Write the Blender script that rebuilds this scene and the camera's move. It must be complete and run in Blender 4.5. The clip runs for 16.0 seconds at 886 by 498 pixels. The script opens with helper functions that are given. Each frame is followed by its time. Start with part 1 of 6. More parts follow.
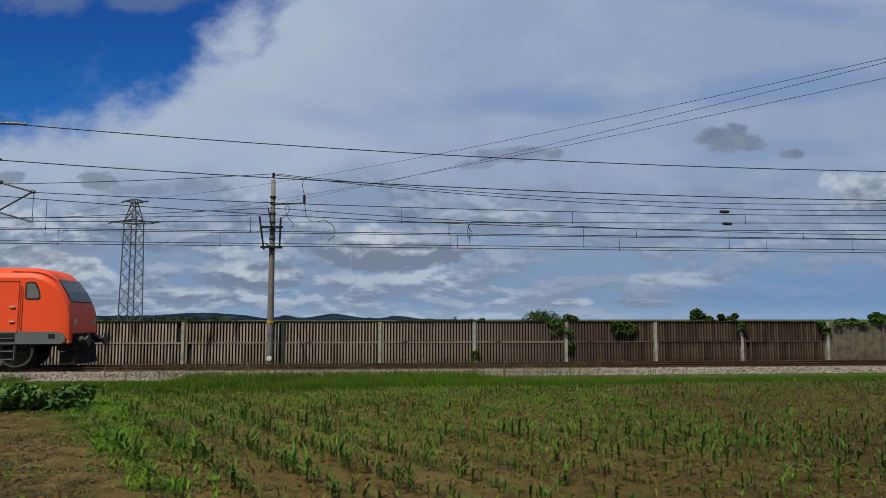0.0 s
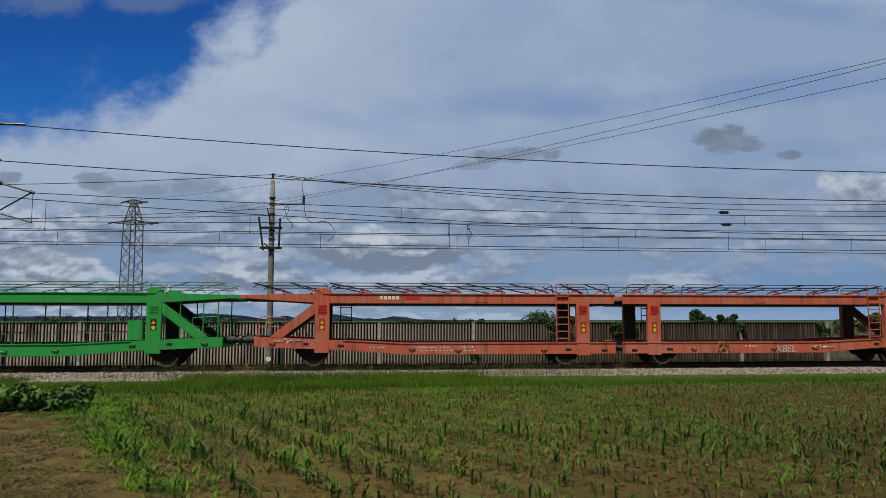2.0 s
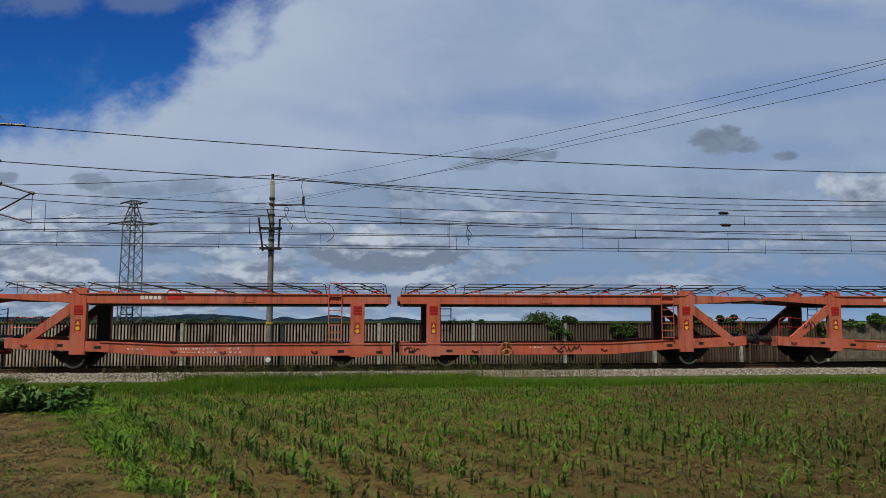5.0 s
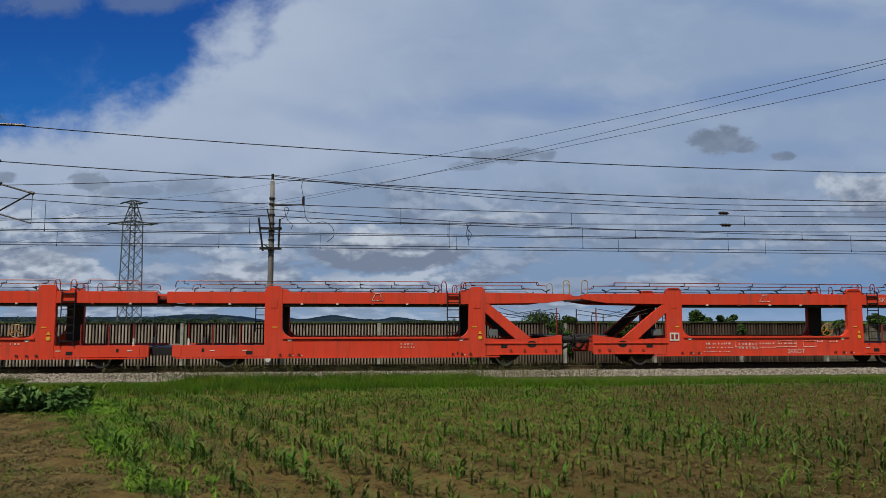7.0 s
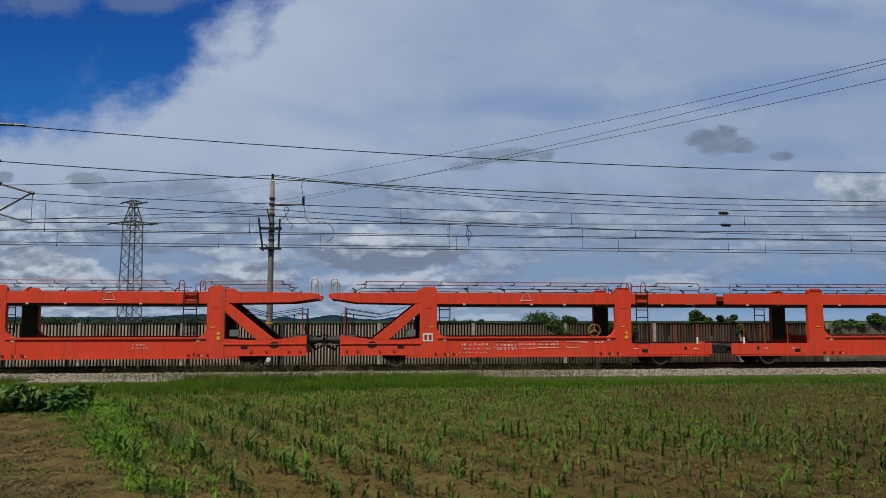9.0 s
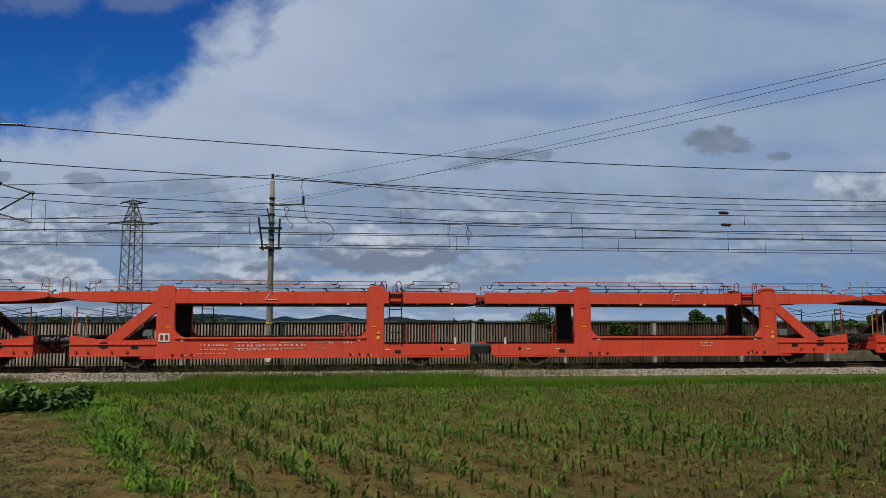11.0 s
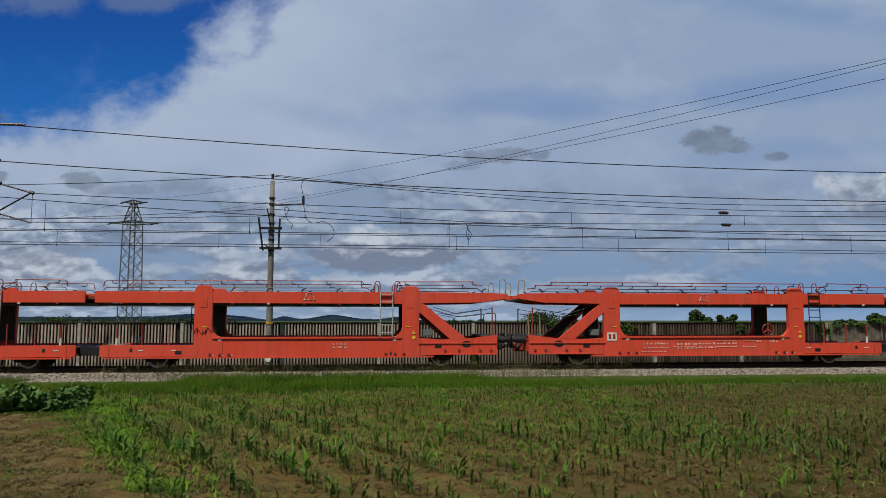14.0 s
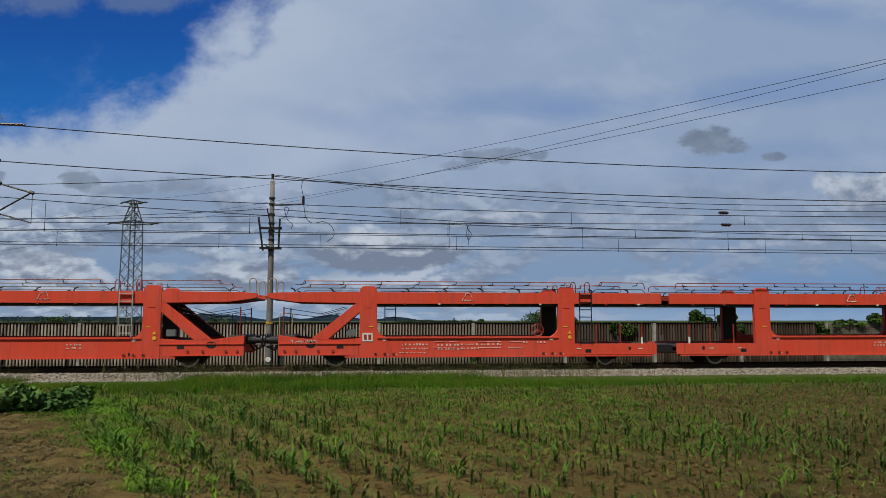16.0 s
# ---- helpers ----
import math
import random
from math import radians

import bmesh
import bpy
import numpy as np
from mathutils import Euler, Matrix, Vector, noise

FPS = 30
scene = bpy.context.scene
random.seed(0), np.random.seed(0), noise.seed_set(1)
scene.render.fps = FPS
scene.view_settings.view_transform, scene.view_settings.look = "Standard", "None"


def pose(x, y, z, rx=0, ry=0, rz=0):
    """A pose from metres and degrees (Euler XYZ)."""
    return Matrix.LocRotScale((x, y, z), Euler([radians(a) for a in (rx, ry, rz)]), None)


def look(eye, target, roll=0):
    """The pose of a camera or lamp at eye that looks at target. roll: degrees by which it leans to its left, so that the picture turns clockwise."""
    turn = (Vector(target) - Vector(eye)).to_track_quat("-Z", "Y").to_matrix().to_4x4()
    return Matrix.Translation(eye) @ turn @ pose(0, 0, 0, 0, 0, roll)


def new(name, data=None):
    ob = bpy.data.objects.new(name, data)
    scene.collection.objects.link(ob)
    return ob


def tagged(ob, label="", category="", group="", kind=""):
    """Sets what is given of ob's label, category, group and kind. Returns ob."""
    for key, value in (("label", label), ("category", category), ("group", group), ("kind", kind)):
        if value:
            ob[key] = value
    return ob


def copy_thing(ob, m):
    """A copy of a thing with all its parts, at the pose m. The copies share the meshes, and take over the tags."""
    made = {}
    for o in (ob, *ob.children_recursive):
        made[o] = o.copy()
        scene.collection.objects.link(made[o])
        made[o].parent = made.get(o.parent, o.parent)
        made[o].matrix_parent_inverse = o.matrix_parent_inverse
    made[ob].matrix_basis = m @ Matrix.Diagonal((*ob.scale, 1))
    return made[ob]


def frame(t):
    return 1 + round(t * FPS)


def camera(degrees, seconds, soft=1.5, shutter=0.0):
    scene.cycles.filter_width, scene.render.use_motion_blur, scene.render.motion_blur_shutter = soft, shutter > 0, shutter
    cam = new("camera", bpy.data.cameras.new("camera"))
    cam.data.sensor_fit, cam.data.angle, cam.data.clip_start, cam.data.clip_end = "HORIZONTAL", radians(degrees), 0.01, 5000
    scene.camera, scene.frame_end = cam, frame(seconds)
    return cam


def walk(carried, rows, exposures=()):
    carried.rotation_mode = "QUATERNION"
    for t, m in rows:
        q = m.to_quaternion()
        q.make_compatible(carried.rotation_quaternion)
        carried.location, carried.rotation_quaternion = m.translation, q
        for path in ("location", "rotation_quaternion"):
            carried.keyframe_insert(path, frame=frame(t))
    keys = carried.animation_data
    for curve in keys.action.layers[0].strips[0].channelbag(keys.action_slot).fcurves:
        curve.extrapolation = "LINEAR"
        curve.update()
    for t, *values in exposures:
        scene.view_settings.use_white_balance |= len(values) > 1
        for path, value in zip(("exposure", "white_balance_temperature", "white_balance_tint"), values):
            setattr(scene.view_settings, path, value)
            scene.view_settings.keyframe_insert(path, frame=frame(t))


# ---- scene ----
# One stretch of double-track railway beside a maize field; z = 0 at the rail heads, x along the track.
EYE = (0.0, 0.0, 1.80)
PSI, PITCH = 6.14, 5.49
TRACK_Y, TRACK2_Y, FENCE_Y = 30.24, 34.9, 39.2
X0 = 3.09


def aim(yaw, pitch):
    return pose(*EYE, 90 + pitch, 0, -yaw)


cam = camera(62.2, 16.0, soft=0.6)
walk(cam, [
    (0.0, aim(PSI, PITCH)), (1.5, aim(PSI, PITCH)), (2.3, aim(PSI + 0.07, PITCH + 0.08)), (4.0, aim(PSI + 0.07, PITCH + 0.1)),
    (9.0, aim(PSI + 0.07, PITCH + 0.1)), (11.5, aim(PSI + 0.07, PITCH + 0.08)), (16.0, aim(PSI + 0.07, PITCH + 0.08))])

# ---- world, sun, exposure ----
world = bpy.data.worlds.new("sky")
scene.world = world
world.use_nodes = True
wn = world.node_tree
sky = wn.nodes.new("ShaderNodeTexSky")
sky.sky_type, sky.sun_disc = "NISHITA", False
SUN_EL, SUN_AZ = 60.0, 211.0   # azimuth clockwise from +y
sky.sun_elevation, sky.sun_rotation = radians(SUN_EL), radians(SUN_AZ)
wn.links.new(sky.outputs[0], wn.nodes["Background"].inputs[0])
wn.nodes["Background"].inputs[1].default_value = 0.05
sun = new("sun", bpy.data.lights.new("sun", "SUN"))
sun.data.energy, sun.data.angle, sun.data.color = 5.0, radians(0.6), (1.0, 0.92, 0.77)
sd = Vector((math.sin(radians(SUN_AZ)) * math.cos(radians(SUN_EL)), math.cos(radians(SUN_AZ)) * math.cos(radians(SUN_EL)), math.sin(radians(SUN_EL))))
sun.matrix_world = look(sd * 100, (0, 0, 0))
scene.view_settings.exposure = -0.25


# ---- materials ----
class Nodes:
    """Short hand for building a node material."""

    def __init__(self, name):
        self.mat = bpy.data.materials.new(name)
        self.mat.use_nodes = True
        self.tree = self.mat.node_tree
        self.bsdf = self.tree.nodes["Principled BSDF"]
        self.coord = self.tree.nodes.new("ShaderNodeTexCoord").outputs["Object"]

    def put(self, socket, value):
        if isinstance(value, bpy.types.NodeSocket):
            self.tree.links.new(value, socket)
        elif isinstance(value, (int, float)):
            socket.default_value = value
        else:
            socket.default_value = (*value, 1.0)[:len(socket.default_value)]

    def noise(self, scale, detail=4.0, rough=0.6, coord=None, stretch=None, distort=0.0):
        n = self.tree.nodes.new("ShaderNodeTexNoise")
        n.inputs["Scale"].default_value, n.inputs["Detail"].default_value = scale, detail
        n.inputs["Roughness"].default_value, n.inputs["Distortion"].default_value = rough, distort
        c = coord or self.coord
        if stretch:
            m = self.tree.nodes.new("ShaderNodeMapping")
            m.inputs["Scale"].default_value = stretch
            self.tree.links.new(c, m.inputs["Vector"])
            c = m.outputs[0]
        self.tree.links.new(c, n.inputs["Vector"])
        return n.outputs["Fac"]

    def ramp(self, fac, lo, hi, smooth=True):
        n = self.tree.nodes.new("ShaderNodeMapRange")
        n.interpolation_type = "SMOOTHSTEP" if smooth else "LINEAR"
        self.put(n.inputs["Value"], fac)
        n.inputs["From Min"].default_value, n.inputs["From Max"].default_value = lo, hi
        return n.outputs["Result"]

    def mix(self, fac, a, b):
        n = self.tree.nodes.new("ShaderNodeMix")
        n.data_type = "RGBA"
        self.put(n.inputs["Factor"], fac)
        self.put(n.inputs[6], a)
        self.put(n.inputs[7], b)
        return n.outputs[2]

    def math(self, op, a, b=0.0):
        n = self.tree.nodes.new("ShaderNodeMath")
        n.operation = op
        self.put(n.inputs[0], a)
        self.put(n.inputs[1], b)
        return n.outputs[0]

    def random(self):
        return self.tree.nodes.new("ShaderNodeObjectInfo").outputs["Random"]

    def island(self):
        return self.tree.nodes.new("ShaderNodeNewGeometry").outputs["Random Per Island"]

    def bump(self, height, strength=0.4, distance=0.02):
        n = self.tree.nodes.new("ShaderNodeBump")
        n.inputs["Strength"].default_value, n.inputs["Distance"].default_value = strength, distance
        self.tree.links.new(height, n.inputs["Height"])
        self.tree.links.new(n.outputs[0], self.bsdf.inputs["Normal"])

    def done(self, color, rough=0.6, metal=0.0):
        self.put(self.bsdf.inputs["Base Color"], color)
        self.put(self.bsdf.inputs["Roughness"], rough)
        self.put(self.bsdf.inputs["Metallic"], metal)
        if isinstance(rough, float) and rough > 0.5:   # dull surfaces
            self.bsdf.inputs["Specular IOR Level"].default_value = 0.2 if rough < 0.8 else 0.03
        return self.mat


def paint(name, color, dirt=(0.07, 0.05, 0.04), amount=0.5, rough=0.6, fade=0.25):
    """Weathered paint: faded patches, streaks of grime running down, small scuffs."""
    n = Nodes(name)
    pale = tuple(min(1, c * (1 - fade) + 0.45 * fade) for c in color)
    base = n.mix(n.ramp(n.noise(0.7, 5), 0.4, 0.75), color, pale)
    streak = n.noise(5, 6, 0.7, stretch=(1.0, 1.0, 0.08))
    grime = n.math("MULTIPLY", n.ramp(streak, 0.46, 0.76), amount)
    base = n.mix(grime, base, dirt)
    spots = n.math("MULTIPLY", n.ramp(n.noise(9, 4, 0.7), 0.64, 0.72), amount * 0.7)
    base = n.mix(spots, base, dirt)
    n.bump(n.noise(30, 3), 0.12, 0.01)
    n.bsdf.inputs["Specular IOR Level"].default_value = 0.25
    return n.done(base, n.mix(grime, (rough,) * 3, (0.85,) * 3))


def plain(name, color, rough=0.6, metal=0.0, scale=6.0, vary=0.3):
    n = Nodes(name)
    dark = tuple(c * (1 - vary) for c in color)
    c = n.mix(n.ramp(n.noise(scale, 5), 0.35, 0.7), color, dark)
    n.bump(n.noise(scale * 6, 3), 0.15, 0.01)
    return n.done(c, rough, metal)


M_RED = paint("red_paint", (0.65, 0.053, 0.022), amount=0.4, fade=0.04)
M_RED_PALE = paint("pale_red_paint", (0.63, 0.066, 0.034), amount=0.35, fade=0.05)
M_LOCO = paint("loco_red_paint", (0.92, 0.095, 0.027), amount=0.08, rough=0.5, fade=0.03)
M_ORANGE = paint("faded_orange_paint", (0.47, 0.108, 0.06), dirt=(0.085, 0.04, 0.03), amount=0.75, fade=0.16)
M_GREEN = paint("green_paint", (0.018, 0.285, 0.055), amount=0.4, fade=0.04)
M_GREEN_DULL = plain("dull_green_steel", (0.05, 0.11, 0.075), 0.6)
M_DARK = plain("underframe_grime", (0.034, 0.029, 0.026), 0.8)
M_BOGIE = plain("bogie_grime", (0.062, 0.056, 0.05), 0.7, vary=0.45)
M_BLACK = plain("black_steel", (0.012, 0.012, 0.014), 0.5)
M_DECK = plain("deck_plate", (0.10, 0.09, 0.085), 0.7)
M_GREY = plain("grey_paint", (0.125, 0.15, 0.155), 0.5, vary=0.12)
M_ROOF = plain("roof_grey", (0.38, 0.41, 0.43), 0.5, vary=0.15)
M_GRILLE = plain("grille_grey", (0.13, 0.135, 0.135), 0.6)
M_MARK = plain("worn_white_marking", (0.66, 0.58, 0.54), 0.7)
M_WHITE = plain("white_marking", (0.75, 0.75, 0.72), 0.6)
M_YELLOW = plain("yellow_marking", (0.75, 0.45, 0.03), 0.5)
M_RAILRED = plain("bright_red_bracket", (0.5, 0.02, 0.02), 0.5)
M_STEEL = plain("wheel_steel", (0.085, 0.075, 0.066), 0.55, 0.2)
M_RAIL = plain("rusty_rail", (0.085, 0.05, 0.035), 0.65, 0.2)
M_CONCRETE = plain("concrete", (0.27, 0.26, 0.235), 0.85, scale=3)
M_WIRE = plain("wire", (0.022, 0.026, 0.034), 0.7)
M_GALV = plain("galvanised", (0.22, 0.24, 0.25), 0.5, 0.5)


def fence_mat():
    n = Nodes("weathered_boards")
    r = n.math("FRACT", n.math("ADD", n.island(), n.random()))
    # bleached silver-grey boards, giving way to darker red-brown ones farther along
    info = n.tree.nodes.new("ShaderNodeObjectInfo")
    sep = n.tree.nodes.new("ShaderNodeSeparateXYZ")
    n.tree.links.new(info.outputs["Location"], sep.inputs[0])
    along = n.ramp(n.math("ADD", sep.outputs[0], n.math("MULTIPLY", r, 5.0)), 1.0, 17.0)
    c = n.mix(r, n.mix(along, (0.23, 0.195, 0.165), (0.050, 0.036, 0.028)), n.mix(along, (0.44, 0.385, 0.335), (0.12, 0.091, 0.073)))
    c = n.mix(n.ramp(n.noise(1.2, 5, stretch=(1, 1, 0.3)), 0.52, 0.78), c, (0.04, 0.027, 0.021))
    n.bump(n.noise(25, 4, stretch=(1, 1, 0.1)), 0.3, 0.01)
    return n.done(c, 0.9)


def leaf_mat(name, a, b, dull=None):
    n = Nodes(name)
    c = n.mix(n.island(), a, b)
    c = n.mix(n.ramp(n.noise(0.5, 3), 0.4, 0.7), c, tuple(0.75 * v for v in a))
    if dull:
        c = n.mix(n.math("MULTIPLY", n.ramp(n.noise(0.9, 5, 0.7), 0.45, 0.62), 0.8), c, dull)
    n.done(c, 0.62)
    n.bsdf.inputs["Specular IOR Level"].default_value = 0.1
    return n.mat


def soil_mat():
    n = Nodes("field_soil")
    c = n.mix(n.ramp(n.noise(0.35, 5), 0.35, 0.7), (0.13, 0.095, 0.037), (0.2, 0.145, 0.058))
    c = n.mix(n.ramp(n.noise(7, 6, 0.75), 0.45, 0.75), c, (0.05, 0.035, 0.014))
    c = n.mix(n.ramp(n.noise(38, 2), 0.72, 0.78), c, (0.30, 0.26, 0.2))
    n.bump(n.noise(6, 8, 0.75), 1.0, 0.12)
    return n.done(c, 0.95)


def ballast_mat():
    n = Nodes("ballast_stone")
    c = n.mix(n.island(), (0.12, 0.107, 0.09), (0.40, 0.37, 0.325))
    return n.done(c, 0.9)


M_FENCE, M_SOIL, M_BALLAST = fence_mat(), soil_mat(), ballast_mat()
M_MAIZE = leaf_mat("maize_leaf", (0.034, 0.100, 0.012), (0.105, 0.19, 0.024), (0.115, 0.108, 0.032))
M_GRASS = leaf_mat("grass_blade", (0.024, 0.095, 0.003), (0.085, 0.175, 0.006), (0.095, 0.115, 0.010))
M_STRAW = leaf_mat("crop_residue", (0.09, 0.074, 0.030), (0.225, 0.175, 0.076), (0.07, 0.08, 0.02))
M_DRY = leaf_mat("dry_grass", (0.08, 0.09, 0.03), (0.19, 0.165, 0.08))
M_WEED = leaf_mat("weed_leaf", (0.040, 0.10, 0.026), (0.14, 0.235, 0.065))
M_TUFT = leaf_mat("weed_tuft", (0.056, 0.150, 0.009), (0.145, 0.26, 0.018), (0.12, 0.125, 0.028))
M_IVY = leaf_mat("ivy_leaf", (0.045, 0.11, 0.02), (0.10, 0.18, 0.03))
M_TREE = leaf_mat("tree_leaf", (0.022, 0.05, 0.014), (0.06, 0.10, 0.022))


# ---- mesh helpers ----
def box(bm, x0, x1, y0, y1, z0, z1):
    v = [bm.verts.new((x, y, z)) for x in (x0, x1) for y in (y0, y1) for z in (z0, z1)]
    for f in ((0, 1, 3, 2), (4, 6, 7, 5), (0, 4, 5, 1), (2, 3, 7, 6), (0, 2, 6, 4), (1, 5, 7, 3)):
        bm.faces.new([v[i] for i in f])
    return bm


def slab(bm, pts, y0, y1):
    """A plate: the outline pts (x, z) stretched from y0 to y1."""
    a = [bm.verts.new((x, y0, z)) for x, z in pts]
    b = [bm.verts.new((x, y1, z)) for x, z in pts]
    n = len(pts)
    bm.faces.new(a)
    bm.faces.new(b[::-1])
    for i in range(n):
        bm.faces.new((a[i], b[i], b[(i + 1) % n], a[(i + 1) % n]))
    return bm


def tube(bm, path, r, n=6):
    path = [Vector(p) for p in path]
    rings = []
    for i, p in enumerate(path):
        d = (path[min(i + 1, len(path) - 1)] - path[max(i - 1, 0)]).normalized()
        u = d.cross(Vector((0, 0, 1)) if abs(d.z) < 0.9 else Vector((0, 1, 0))).normalized()
        w = d.cross(u)
        rings.append([bm.verts.new(p + r * (math.cos(2 * math.pi * k / n) * u + math.sin(2 * math.pi * k / n) * w)) for k in range(n)])
    for a, b in zip(rings, rings[1:]):
        for k in range(n):
            bm.faces.new((a[k], a[(k + 1) % n], b[(k + 1) % n], b[k]))
    bm.faces.new(rings[0][::-1])
    bm.faces.new(rings[-1])
    return bm


def bent(points, steps=6):
    """A smooth curve through the points."""
    p = [Vector(q) for q in points]
    p = [2 * p[0] - p[1]] + p + [2 * p[-1] - p[-2]]
    out = []
    for a, b, c, d in zip(p, p[1:], p[2:], p[3:]):
        for k in range(steps):
            t = k / steps
            out.append(0.5 * (2 * b + (c - a) * t + (2 * a - 5 * b + 4 * c - d) * t * t + (3 * b - a - 3 * c + d) * t ** 3))
    return out + [p[-2]]


def part(name, bm, material, parent=None, label="", bevel=0.0, smooth=False):
    """Links a bmesh as one mesh object under a thing or under a part."""
    bmesh.ops.recalc_face_normals(bm, faces=bm.faces)
    if bevel:
        es = [e for e in bm.edges if len(e.link_faces) == 2 and e.calc_face_angle(0) > 0.5]
        bmesh.ops.bevel(bm, geom=es, offset=bevel, segments=2, affect="EDGES", clamp_overlap=True)
    me = bpy.data.meshes.new(name)
    bm.to_mesh(me)
    bm.free()
    if smooth:
        for p in me.polygons:
            p.use_smooth = True
    me.materials.append(material)
    ob = new(name, me)
    if parent:
        ob.parent = parent
    if label:
        tagged(ob, label)
    return ob


def B():
    return bmesh.new()


def mirrored(fn, bm):
    """Adds to bm the same shape for both sides of the wagon."""
    for s in (-1, 1):
        fn(bm, s)
    return bm


# ---- sky backdrop, hills, ground ----
def shell(name, radius, mat, step, az0, az1, el0, el1):
    bm = B()
    n, m = int((az1 - az0) / step), int((el1 - el0) / step)
    grid = [[bm.verts.new((radius * math.sin(radians(az0 + (az1 - az0) * i / n)) * math.cos(radians(el0 + (el1 - el0) * j / m)),
                           radius * math.cos(radians(az0 + (az1 - az0) * i / n)) * math.cos(radians(el0 + (el1 - el0) * j / m)),
                           radius * math.sin(radians(el0 + (el1 - el0) * j / m)))) for j in range(m + 1)] for i in range(n + 1)]
    for i in range(n):
        for j in range(m):
            bm.faces.new((grid[i][j], grid[i + 1][j], grid[i + 1][j + 1], grid[i][j + 1]))
    return part(name, bm, mat, smooth=True)


def sky_nodes(name):
    """Nodes with flat sky coordinates: U to the right, V upwards, as tangents from straight ahead."""
    n = Nodes(name)
    sep = n.tree.nodes.new("ShaderNodeSeparateXYZ")
    n.tree.links.new(n.coord, sep.inputs[0])
    u, v = n.math("DIVIDE", sep.outputs[0], sep.outputs[1]), n.math("DIVIDE", sep.outputs[2], sep.outputs[1])
    comb = n.tree.nodes.new("ShaderNodeCombineXYZ")
    n.put(comb.inputs[0], u)
    n.put(comb.inputs[1], v)
    return n, u, v, comb.outputs[0]


def glow(n, color, alpha=None):
    em = n.tree.nodes.new("ShaderNodeEmission")
    n.put(em.inputs[0], color)
    em.inputs[1].default_value = 1.08
    out = n.tree.nodes["Material Output"].inputs[0]
    if alpha is None:
        n.tree.links.new(em.outputs[0], out)
    else:
        tr, mx = n.tree.nodes.new("ShaderNodeBsdfTransparent"), n.tree.nodes.new("ShaderNodeMixShader")
        n.put(mx.inputs[0], alpha)
        n.tree.links.new(tr.outputs[0], mx.inputs[1])
        n.tree.links.new(em.outputs[0], mx.inputs[2])
        n.tree.links.new(mx.outputs[0], out)
    n.tree.nodes.remove(n.bsdf)
    return n.mat


